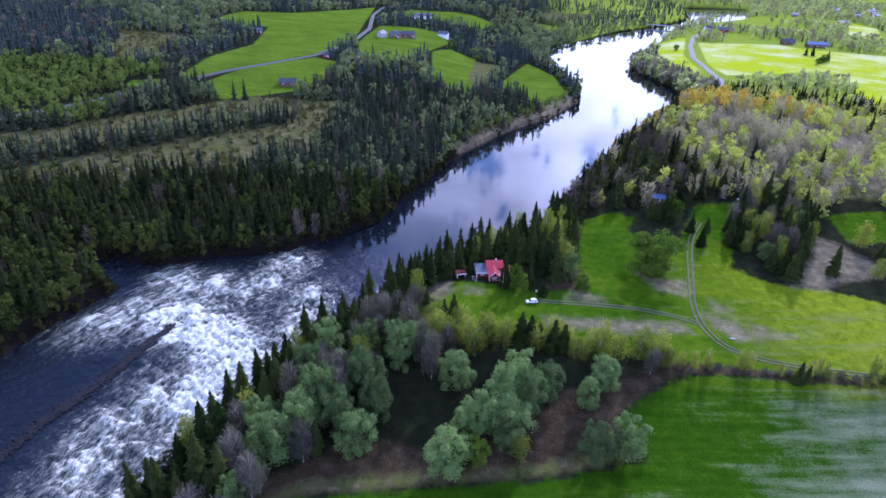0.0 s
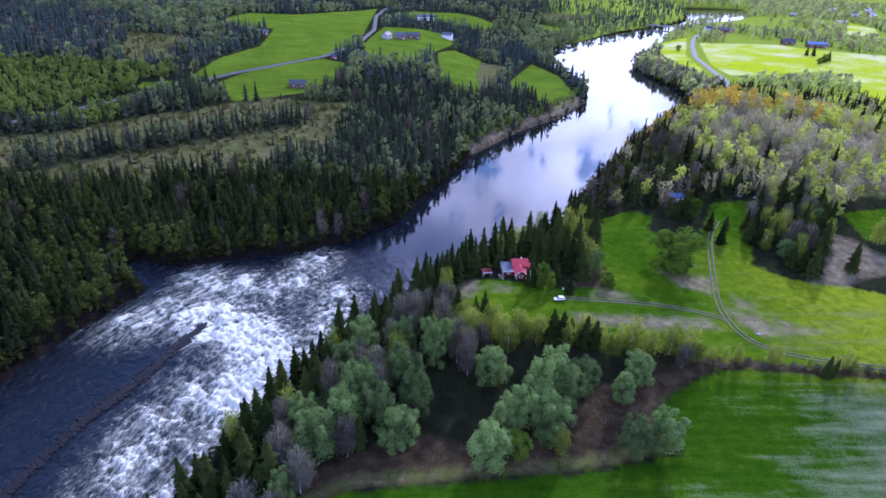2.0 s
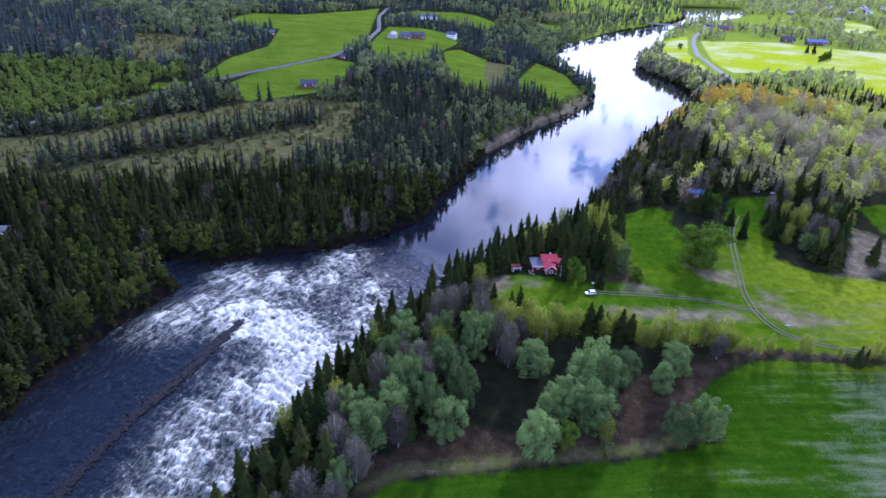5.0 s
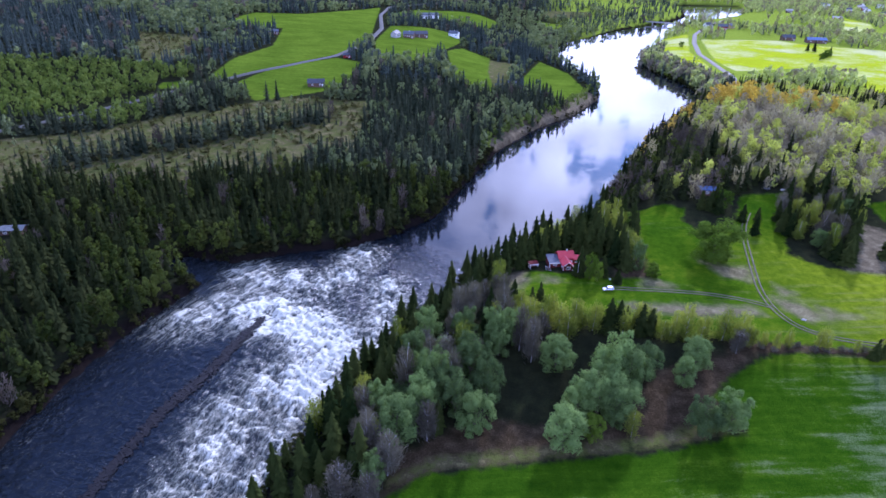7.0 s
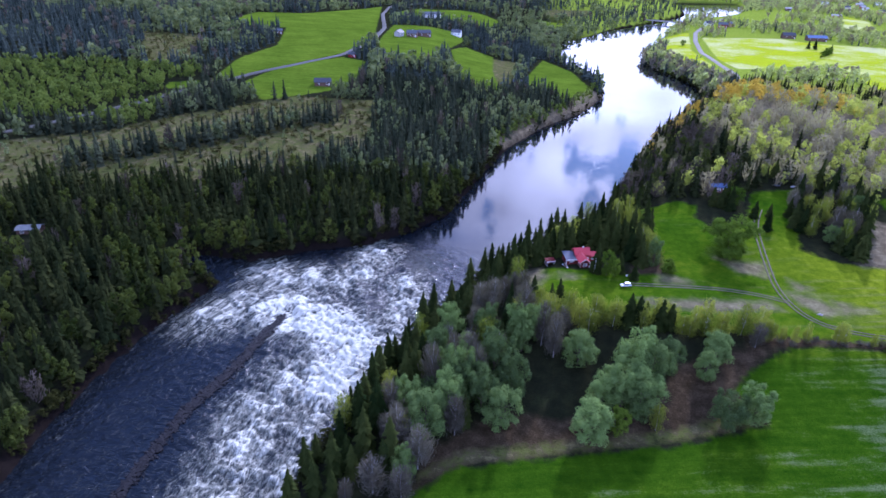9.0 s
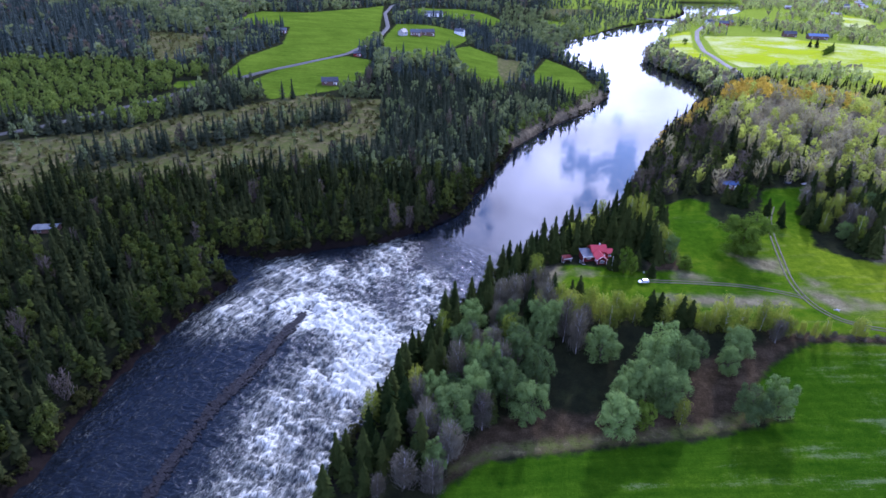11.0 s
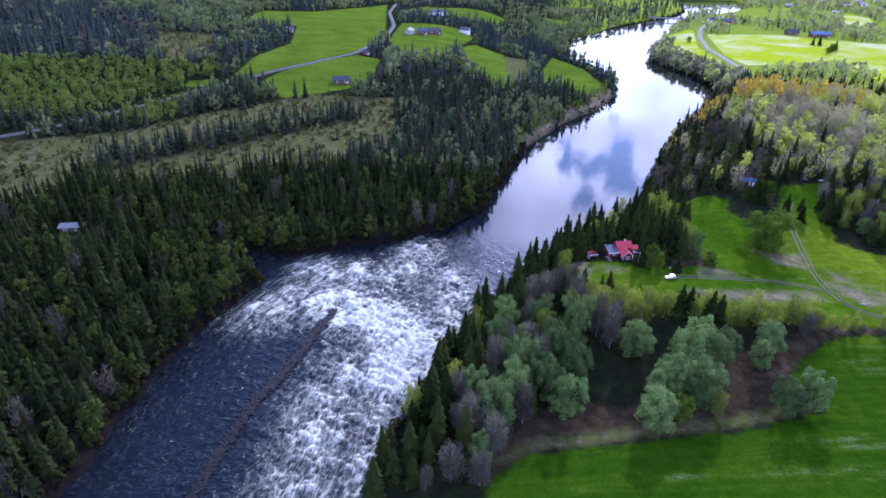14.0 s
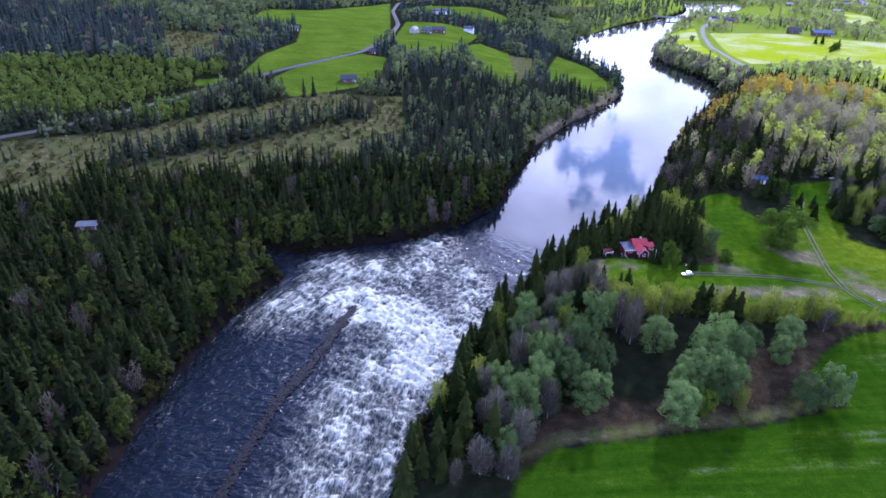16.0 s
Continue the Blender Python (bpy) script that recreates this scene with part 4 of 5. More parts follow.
# riverward slope takes the dark, shaded foliage; the rest the sun-brightened copies
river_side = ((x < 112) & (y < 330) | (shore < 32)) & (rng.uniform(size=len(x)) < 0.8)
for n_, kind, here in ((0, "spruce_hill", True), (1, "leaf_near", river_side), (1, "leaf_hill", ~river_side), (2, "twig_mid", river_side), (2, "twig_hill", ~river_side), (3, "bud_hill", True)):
    s = (kind_ == n_) & here
    add(kind, x[s], y[s], tall[s], tall[s] * (1.0 if n_ == 0 else 1.15))
x, y = scattered(rng, 190, 1150, 560, 1800, 11.0)
ok = (np.hypot(x - 580, y - 1215) > 75) & (np.hypot(x - 428, y - 985) > 38) & clear_of(x, y, 4.0) & (left_side(x, y) < 0.5) & ((land_distance(x, y) < 26) | (rolling(x, y, 60.0, 2.0) > -0.12) | (y > 1250))
for hx, hy in VILLAGE:
    ok &= np.hypot(x - hx + 10, y - hy + 24) > 32
x, y = x[ok], y[ok]
r = rng.uniform(size=len(x))
for kind, s in (("spruce_east", r < 0.15), ("leaf_east", (r >= 0.15) & (r < 0.8)), ("twig_east", r >= 0.8)):
    t_ = rng.uniform(8, 15, s.sum())
    add(kind, x[s], y[s], t_, t_)
# low brush that overhangs the water, and scrub on the felled ground
shore_line = np.concatenate([np.linspace(a, b, max(2, int(math.dist(a, b) / 1.4)), endpoint=False) for line in (LEFT_SHORE[1:27], RIGHT_SHORE[9:25]) for a, b in zip(line, line[1:])])
sx, sy = shore_line[:, 0] + rng.uniform(-2.0, 2.0, len(shore_line)), shore_line[:, 1] + rng.uniform(-2.0, 2.0, len(shore_line))
ok = (land_distance(sx, sy) > -0.6) & (sy > 55) & ((within(THIN, sx, sy) < -4) | (rng.uniform(size=len(sx)) < 0.15))
t_ = rng.uniform(1.8, 5.2, ok.sum())
add("shore_brush", sx[ok], sy[ok], t_, t_ * 1.3)
cx, cy = scattered(rng, -440, -90, 250, 670, 4.0)
ok = (within(CLEARINGS, cx, cy) > 0) & (rng.uniform(size=len(cx)) < 0.42 + 0.25 * rolling(cx, cy, 16.0))
t_ = rng.uniform(0.8, 3.6, ok.sum())
add("scrub", cx[ok], cy[ok], t_, t_ * 1.7)
cx, cy = scattered(rng, -470, -235, 385, 520, 5.0)
ok = clear_of(cx, cy) & (within(CLEARINGS, cx, cy) < 0) & (edge_distance(ROAD_WEST, cx, cy, False) > 8)
t_ = rng.uniform(4.5, 10, ok.sum())
add("young_birch", cx[ok], cy[ok], t_, t_)
cx, cy = scattered(rng, 150, 330, 500, 800, 5.5)
ok = (land_distance(cx, cy) > 0.6) & (land_distance(cx, cy) < 24) & (left_side(cx, cy) < 0.5) & (cy > 520)
cx, cy = cx[ok], cy[ok]
r = rng.uniform(size=len(cx))
for kind, s in (("spruce_east", r < 0.42), ("twig_east", (r >= 0.42) & (r < 0.8)), ("leaf_east", r >= 0.8)):
    t_ = rng.uniform(10, 17, s.sum())
    add(kind, cx[s], cy[s], t_, t_)
stands = {k: np.concatenate(v) for k, v in stands.items() if v}
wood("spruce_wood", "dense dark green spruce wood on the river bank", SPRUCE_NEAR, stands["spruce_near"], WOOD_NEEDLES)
wood("bank_birch_wood", "spring-green birches among dark spruces along the shore", LEAF_NEAR, stands["leaf_near"], WOOD_LEAVES)
wood("inland_spruce_wood", "dark spruce wood beside the felled clearing", SPRUCE_MID, stands["spruce_mid"], INLAND_HAZED_NEEDLES)
wood("inland_birch_wood", "light green young birch wood", LEAF_MID, stands["leaf_mid"], HAZED_WEST_LEAVES)
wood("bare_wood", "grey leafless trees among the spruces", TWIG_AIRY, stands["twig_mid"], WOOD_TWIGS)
wood("far_spruce_wood", "distant dark spruce woods between the fields", SPRUCE_FAR, stands["spruce_far"], HAZED_NEEDLES)
wood("far_birch_wood", "distant green deciduous woods, lightened by haze", LEAF_FAR, stands["leaf_far"], HAZED_WEST_LEAVES)
wood("far_east_birch_wood", "distant green woods round the far village, paled by sun and haze", LEAF_EAST, stands["leaf_east"], HAZED_EAST_LEAVES)
wood("far_east_spruce_wood", "distant spruces between sunny fields", SPRUCE_FAR, stands["spruce_east"], HAZED_EAST_NEEDLES)
wood("far_east_bare_wood", "distant grey budding trees along the far shore", LEAF_EAST, stands["twig_east"], SUNLIT_TWIGS)
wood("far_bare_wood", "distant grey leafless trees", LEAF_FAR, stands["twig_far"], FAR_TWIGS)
wood("hill_spruce_wood", "dark spruces on the wooded hill", SPRUCE_MID, stands["spruce_hill"], WOOD_NEEDLES)
wood("hill_birch_wood", "birches on the wooded hill, lit pale green by the sun", LEAF_AIRY, stands["leaf_hill"], SUNLIT_LEAVES)
wood("hill_bare_wood", "grey leafless aspens on the wooded hill", TWIG_AIRY, stands["twig_hill"], SUNLIT_TWIGS)
wood("hill_budding_wood", "amber budding trees on the hilltop", LEAF_MID, stands["bud_hill"], WOOD_BUDS)
wood("shore_brush", "low dark brush overhanging the river", LEAF_LOW, stands["shore_brush"], SHORE_LEAVES)
wood("clearing_scrub", "low scrub on the felled clearing", LEAF_LOW, stands["scrub"], SCRUB)
wood("young_birch_wood", "bright green thicket of young birches", LEAF_THICKET, stands["young_birch"], YOUNG_LEAVES)

# ---- single trees on the east bank ----
def unit_width(vf):
    v, f = vf
    v = v.copy()
    v[:, :2] /= 2 * np.quantile(np.hypot(v[:, 0], v[:, 1]), 0.97)
    return v, f


class TreeKind:
    """Trees of one kind: a few shapes, each built once with trunk and crown and then copied."""

    def __init__(self, name, label, group, crowns, stems, leaf, bark):
        self.made, self.label, self.count = [], label, 0
        for crown, trunk in zip(crowns, stems):
            root = thing(name, label, "tree", group)
            for piece, vf, mat in (("trunk", trunk, bark), ("crown", crown, leaf)):
                ob = link_mesh(piece, vf[0], vf[1], mat)
                ob.parent = root
            self.made.append([root, False])

    def place(self, x, y, tall, wide, turn=None, label=""):
        slot = self.made[self.count % len(self.made)]
        self.count += 1
        turn = random.uniform(0, 6.28) if turn is None else turn
        m = Matrix.LocRotScale((x, y, float(height(x, y)) - 0.15), Euler((random.uniform(-0.03, 0.03), random.uniform(-0.03, 0.03), turn)), (wide, wide, tall))
        if slot[1]:
            ob = copy_thing(slot[0], m)
            ob.matrix_basis = m
        else:
            ob = slot[0]
            ob.matrix_basis, slot[1] = m, True
        if label:
            ob["label"] = label
        return ob


rng = np.random.default_rng(5)
spruces = TreeKind("spruce_tree", "tall dark green spruce tree on the river bank", "spruces on the east bank",
                   [unit_width(conifer(rng, 28, 13, 0.19)) for _ in range(7)], [stem(rng, 0.05, 0.9, 0, 0) for _ in range(7)], NEEDLES, BARK)
willows = TreeKind("willow_tree", "round grey-green willow tree in first leaf", "willows by the field",
                   [unit_width(full_crown(rng, 9000, 0.36, 0.04, 0.0135, 46)) for _ in range(6)], [stem(rng, 0.03, 0.75, 7, 0.25) for _ in range(6)], WILLOW, BARK)
broadleaves = TreeKind("broadleaf_tree", "full round green broadleaf tree", "green trees by the fields",
                       [unit_width(full_crown(rng, 8500, 0.40, 0.08, 0.0160, 44, 1.2)) for _ in range(4)], [stem(rng, 0.03, 0.75, 7, 0.25) for _ in range(4)], GREEN, BARK)
birches = TreeKind("birch_tree", "slender yellow-green birch tree in spring leaf", "birches on the east bank",
                   [unit_width(brushy(rng, 1500, 0.26, 0.03, 0.026, 0.0115, 16)) for _ in range(6)], [stem(rng, 0.016, 0.9, 6, 0.2) for _ in range(6)], SPRING, PALE_BARK)
bare_trees = TreeKind("bare_tree", "grey leafless tree with pale trunk and fine twigs", "bare trees on the east bank",
                      [unit_width(brushy(rng, 2400, 0.25, 0.06, 0.050, 0.0048, 24, 0.2)) for _ in range(5)], [stem(rng, 0.020, 0.95, 16, 0.30, 5) for _ in range(5)], TWIGS, PALE_BARK)
brown_shrubs = TreeKind("bare_shrub", "low brown leafless shrub in the hedge", "bare shrubs in the hedge",
                        [unit_width(brushy(rng, 600, 0.5, 0.02, 0.09, 0.016, 14)) for _ in range(4)], [stem(rng, 0.03, 0.6, 6, 0.3, 4) for _ in range(4)], TWIGS, BARK)

WILLOW_ROWS = [(-48, 126, 17.5, 9.0), (-51, 131, 14, 8.5), (-42, 122, 15, 10.5), (14, 132, 13, 9.4), (3, 119.5, 14, 11.5), (-14, 110, 12.6, 13.0), (24.5, 113, 11.0, 10.2), (32, 114, 11.8, 10.4), (32, 196, 12, 6), (113, 212, 8, 6.4), (-37, 116.5, 12.5, 11.0), (25, 130, 9.9, 7.6), (-33, 127, 14.5, 9.4), (-48, 128, 16, 12.0), (-37, 135, 16, 11.8), (-58, 113, 15, 12.0),
               (-52, 120, 16, 10.2), (-11, 138, 12.4, 11.4), (4, 131, 16.5, 13.8), (-2, 122, 14, 13.3), (-8, 122, 11.1, 9.5), (8, 127, 16, 10.4), (2, 118, 13, 9.3), (31, 136.5, 10.6, 10.7)]
BROADLEAF_ROWS = [(14, 186, 7.8, 3.9), (11, 187, 10.5, 4.6), (-6, 112, 9, 5.3), (65, 203, 17, 18.5), (42, 239, 5.9, 7.9), (36, 190, 5.6, 5.6), (89, 249, 9, 7)]
CABIN_BIRCHES = [(5, 113, 9, 4.2), (108, 219, 9, 6), (118, 239, 9, 6), (-13, 155, 9.8, 6.5),
                 (-7, 155, 11.1, 6.5), (-2, 155, 11.3, 6.6), (4, 154, 10.6, 6.6), (32, 148, 9.1, 6.4), (37, 148, 9.5, 6.8), (44, 148, 9.1, 6.9)]
HEDGE_BIRCHES = [(48, 146, 8.9, 4.7), (27, 148, 6.4, 4.6), (31, 208, 11.3, 9.2), (33, 203, 9.9, 9.1), (-19, 158, 9, 6), (-24, 164, 8, 6), (-16, 160, 9, 6),
                 (-10, 160, 10, 6), (0, 158, 9, 6), (-5, 150, 10, 6), (158, 223, 12, 7), (150, 200, 8, 6), (163, 205, 9, 6), (168, 218, 10, 7)]
BIRCH_ROWS = CABIN_BIRCHES + HEDGE_BIRCHES
BARE_ROWS = [(124, 217, 12, 6.5), (121, 222, 12, 6), (146, 262, 12, 7), (-60, 102, 14.7, 7.0), (-65, 108, 15.8, 7.1), (-64, 93, 10.4, 6.0), (-71, 95, 11.6, 7.6), (-18, 141, 17, 5.8), (-21, 146, 17, 5.0), (-43, 129, 17, 6.1), (-56, 130, 17, 6.2), (46, 142, 9, 4.6), (-25, 156, 16.2, 7.1)]
GROVE_SPRUCES = [(27, 196, 14, 5.5), (24, 200, 15, 5.5), (17, 190, 9.5, 4.0), (21, 185, 6, 3.6), (82, 248, 11, 4.6), (85, 245, 12, 5), (79, 250, 10, 4.4), (86, 252, 12, 5), (104, 225, 12, 5.4),
                 (106, 222, 11, 5), (116, 198, 13, 5.6), (119, 200, 12, 5), (114, 201, 10, 4.6), (99, 236, 7, 3.4), (108, 236, 10, 4.6), (110, 233, 11, 5),
                 (124, 272, 11, 5), (127, 274, 12, 5), (121, 275, 10, 5)]
BANK_SPRUCES = [(9, 154, 13.0, 5.8), (12, 154, 12.2, 5.4), (19, 152, 11.6, 5.2), (22, 152, 10.1, 4.8), (92, 224, 8.8, 4.2), (135, 203, 13, 5.2), (92, 236, 9, 4),
                (112, 205, 11, 4.5), (160, 214, 8, 3.6), (-14, 166, 10, 4.2), (-11, 167, 11, 4.4), (-20, 168, 12, 4.6), (15, 155, 9, 3.6), (-81, 102, 15, 4.9),
                (-74, 107, 17.0, 6.0), (-71, 117, 17.0, 6.4), (8, 190, 13, 5)]
SPRUCE_ROWS = GROVE_SPRUCES + BANK_SPRUCES
HOUSE_SPRUCES = [(-29, 194), (-25, 198), (-21, 209), (-16, 208), (-11, 215), (-8, 208), (-2, 209), (3, 212), (10, 219), (13, 212), (16, 209), (21, 216), (25, 214), (27, 210), (20, 207), (28, 204), (-19, 199), (-12, 203)]
for kind, rows in ((willows, WILLOW_ROWS), (broadleaves, BROADLEAF_ROWS), (birches, BIRCH_ROWS), (bare_trees, BARE_ROWS), (spruces, SPRUCE_ROWS)):
    for x, y, tall, wide in rows:
        kind.place(x, y, tall * (1.0 if kind is spruces else 1.10), wide * (1.0 if kind in (spruces, willows) else 1.08))
placed = [(r[0], r[1], r[3] / 2) for rows in (WILLOW_ROWS, BROADLEAF_ROWS, BIRCH_ROWS, BARE_ROWS, SPRUCE_ROWS) for r in rows]
for x, y in HOUSE_SPRUCES:
    spruces.place(x, y, random.uniform(12.5, 18), random.uniform(4.4, 5.8))
    placed.append((x, y, 2.4))


def is_free(x, y, gap):
    return all((x - a) ** 2 + (y - b) ** 2 > (r * 0.75 + gap) ** 2 for a, b, r in placed)


# the wooded slope between river and field, the spruces round the cabin, and the grove to the east
BANK_WOOD = [(-96, 88), (-86, 115), (-76, 134), (-64, 158), (-49, 181), (-34, 206), (-22, 204), (-22, 186), (-17, 172), (2, 160), (-12, 148), (-28, 140), (-44, 120), (-66, 92)]
CABIN_WOOD = [(-40, 200), (-34, 206), (-18, 232), (22, 270), (44, 280), (47, 262), (43, 240), (39, 214), (30, 200), (16, 207), (-12, 207), (-20, 196)]
EAST_GROVE = [(98, 224), (108, 209), (117, 196), (133, 213), (151, 246), (136, 267), (110, 246)]
grng = random.Random(21)
for outline, gap, spacing in ((BANK_WOOD, 1.6, 4.6), (CABIN_WOOD, 1.8, 5.3), (EAST_GROVE, 2.0, 5.6)):
    xs, ys = zip(*outline)
    px, py = scattered(np.random.default_rng(3), min(xs), max(xs), min(ys), max(ys), spacing)
    deep = edge_distance(outline, px, py)
    shore = land_distance(px, py)
    for x, y, d, s in zip(px, py, deep, shore):
        if d < 0.3 or s < 1.2 or not is_free(x, y, gap) or (-7 < x < 14 and 190 < y < 208):
            continue
        r = grng.random()
        if outline is BANK_WOOD:
            kind = (spruces if r < 0.97 else birches) if s < 14 else (spruces if r < 0.26 else birches if r < 0.31 else bare_trees if r < 0.74 else willows)
        elif outline is CABIN_WOOD:
            kind = spruces if r < 0.86 else birches
        else:
            kind = spruces if r < 0.55 else birches if r < 0.67 else bare_trees if r < 0.88 else willows
        tall = grng.uniform(9, 15) if kind is not spruces else grng.uniform(11, 17) if outline is CABIN_WOOD else grng.uniform(10, 18)
        wide = tall * (0.34 if kind is spruces else 0.5 if kind is birches else 0.45 if kind is bare_trees else 0.65)
        kind.place(float(x), float(y), tall, wide, grng.uniform(0, 6.28))
        placed.append((float(x), float(y), wide / 2))
for k in range(46):
    u = k / 45
    x, y = -27 + 80 * u + grng.uniform(-1.5, 1.5), 163 - 16 * u + grng.uniform(-4.5, 3.5)
    tall = grng.uniform(6.5, 11.5)
    if is_free(x, y, 0.4):
        birches.place(x, y, tall, tall * grng.uniform(0.45, 0.62), grng.uniform(0, 6.28))
        placed.append((x, y, 2.0))
for k in range(96):
    x = 46 + 1.95 * k + grng.uniform(-0.9, 0.9)
    y = float(np.interp(x, [51, 65, 93, 115, 240], [145, 143.5, 142, 139, 130])) + grng.uniform(-1.2, 1.2)
    tall = grng.uniform(4.0, 9.0)
    if grng.random() < 0.55:
        birches.place(x, y, tall * 1.1, tall * grng.uniform(0.34, 0.48))
    if k % 2:
        brown_shrubs.place(x + grng.uniform(-1, 1), y + grng.uniform(-1, 1), grng.uniform(1.4, 3.0), grng.uniform(2.6, 4.0))
for x, y, tall in ((88, 139, 8), (91, 140, 6)):
    spruces.place(x, y, tall, tall * 0.4)
# trees standing alone in the far field
for x, y, tall in ((464, 807, 13), (458, 812, 11), (462, 770, 12)):
    spruces.place(x, y, tall, tall * 0.5, label="dark spruce tree standing in the far field")
for x, y, tall in ((445, 752, 9), (432, 738, 8), (453, 760, 10), (296, 830, 8)):
    broadleaves.place(x, y, tall, tall * 0.9, label="round green tree standing in the far field")

# ---- buildings ----
RED_WALL = plain("red_painted_boards", (0.26, 0.025, 0.022), 0.75, vary=0.35)
DARK_RED = plain("dark_red_boards", (0.12, 0.020, 0.018), 0.8, vary=0.35)
BROWN_WALL = plain("brown_boards", (0.14, 0.085, 0.06), 0.8, vary=0.3)
WHITE_PAINT = plain("white_paint", (0.80, 0.80, 0.78), 0.6, vary=0.12)
YELLOW_WALL = plain("ochre_boards", (0.50, 0.36, 0.15), 0.75, vary=0.2)
RED_ROOF = plain("red_sheet_roof", (0.42, 0.045, 0.05), 0.5, vary=0.2, gloss=0.3)
GREY_ROOF = plain("grey_sheet_roof", (0.10, 0.108, 0.125), 0.85, vary=0.25)
DARK_ROOF = plain("dark_roof", (0.07, 0.072, 0.08), 0.6, vary=0.3)
PALE_ROOF = plain("pale_sheet_roof", (0.40, 0.38, 0.345), 0.7, vary=0.2)
HUT_ROOF = plain("weathered_sheet_roof", (0.17, 0.18, 0.18), 0.8, vary=0.3)
BLUE_ROOF = plain("blue_sheet_roof", (0.07, 0.12, 0.24), 0.7, vary=0.2)
CONCRETE = plain("concrete", (0.36, 0.35, 0.33), 0.9, vary=0.2)
TIMBER = plain("weathered_timber", (0.20, 0.12, 0.065), 0.8, vary=0.3)
GLASS, _n, _l, _p = material("window_glass")
_p.inputs["Base Color"].default_value = (0.03, 0.035, 0.04, 1)
_p.inputs["Roughness"].default_value = 0.06


def box(bm, x0, x1, y0, y1, z0, z1, bevel=0.0):
    made = bmesh.ops.create_cube(bm, size=1.0, matrix=Matrix.LocRotScale(((x0 + x1) / 2, (y0 + y1) / 2, (z0 + z1) / 2), None, (x1 - x0, y1 - y0, z1 - z0)))
    if bevel:
        bmesh.ops.bevel(bm, geom=list({e for v in made["verts"] for e in v.link_edges}), offset=bevel, segments=2, affect="EDGES", profile=0.6)
    return bm


def prism(profile, a, b, axis):
    """A profile of (across, up) drawn along x or y from a to b."""
    bm = bmesh.new()
    rings = []
    for at in (a, b):
        rings.append([bm.verts.new((at, u, z) if axis == "x" else (u, at, z)) for u, z in profile])
    n = len(profile)
    for k in range(n):
        bm.faces.new((rings[0][k], rings[0][(k + 1) % n], rings[1][(k + 1) % n], rings[1][k]))
    bm.faces.new(rings[0][::-1])
    bm.faces.new(rings[1])
    bmesh.ops.recalc_face_normals(bm, faces=bm.faces)
    return bm


def gabled(parent, x0, x1, y0, y1, eave, ridge, wall, roof, axis="x", over=0.45, chimney=False, base=-0.8):
    """Walls up to the gables and a roof of two slabs, ridge along x or y."""
    lo, hi = (y0, y1) if axis == "x" else (x0, x1)
    a, b = (x0, x1) if axis == "x" else (y0, y1)
    mid = (lo + hi) / 2
    part("wall", prism([(lo, base), (hi, base), (hi, eave), (mid, ridge), (lo, eave)], a, b, axis), wall, parent)
    rise = (ridge - eave) / (mid - lo)
    top = part("roof", prism([(lo - over, eave - over * rise + 0.03), (mid, ridge + 0.03), (hi + over, eave - over * rise + 0.03), (hi + over, eave - over * rise + 0.2), (mid, ridge + 0.22), (lo - over, eave - over * rise + 0.2)], a - over, b + over, axis), roof, parent)
    if chimney:
        c = (a + b) / 2 + 0.8
        cx, cy = (c, mid) if axis == "x" else (mid, c)
        part("chimney", box(bmesh.new(), cx - 0.35, cx + 0.35, cy - 0.35, cy + 0.35, ridge - 0.4, ridge + 0.9, 0.03), CONCRETE, top, "brick-grey chimney")
    return top


def window(parent, x, y, z, wide, tall, face):
    """A white-framed window with a pane and glazing bars, on a wall facing -y ('s'), +y ('n'), -x ('w') or +x ('e')."""
    holder = new("window")
    holder.parent = parent
    turn = {"s": 0, "e": 90, "n": 180, "w": -90}[face]
    holder.matrix_basis = pose(x, y, z, 0, 0, turn)
    bm = bmesh.new()
    for a, b, c, d in ((-wide / 2 - 0.1, wide / 2 + 0.1, tall / 2, tall / 2 + 0.12), (-wide / 2 - 0.1, wide / 2 + 0.1, -tall / 2 - 0.12, -tall / 2), (-wide / 2 - 0.1, -wide / 2 + 0.02, -tall / 2, tall / 2),
                       (wide / 2 - 0.02, wide / 2 + 0.1, -tall / 2, tall / 2), (-0.05, 0.05, -tall / 2, tall / 2), (-wide / 2, wide / 2, -0.04, 0.04)):
        box(bm, a, b, -0.08, 0.03, c, d)
    part("window_frame", bm, WHITE_PAINT, holder, "white window frame")
    part("pane", box(bmesh.new(), -wide / 2, wide / 2, -0.03, 0.02, -tall / 2, tall / 2), GLASS, holder)


def door(parent, x, y, z0, face, mat):
    turn = {"s": 0, "e": 90, "n": 180, "w": -90}[face]
    bm = box(bmesh.new(), -0.48, 0.48, -0.07, 0.03, 0.05, 2.1, 0.02)
    ob = part("door", bm, mat, parent)
    ob.matrix_basis = pose(x, y, z0, 0, 0, turn)


def at_ground(x, y, turn=0, sink=0.0):
    return pose(x, y, float(height(x, y)) - sink, 0, 0, turn)


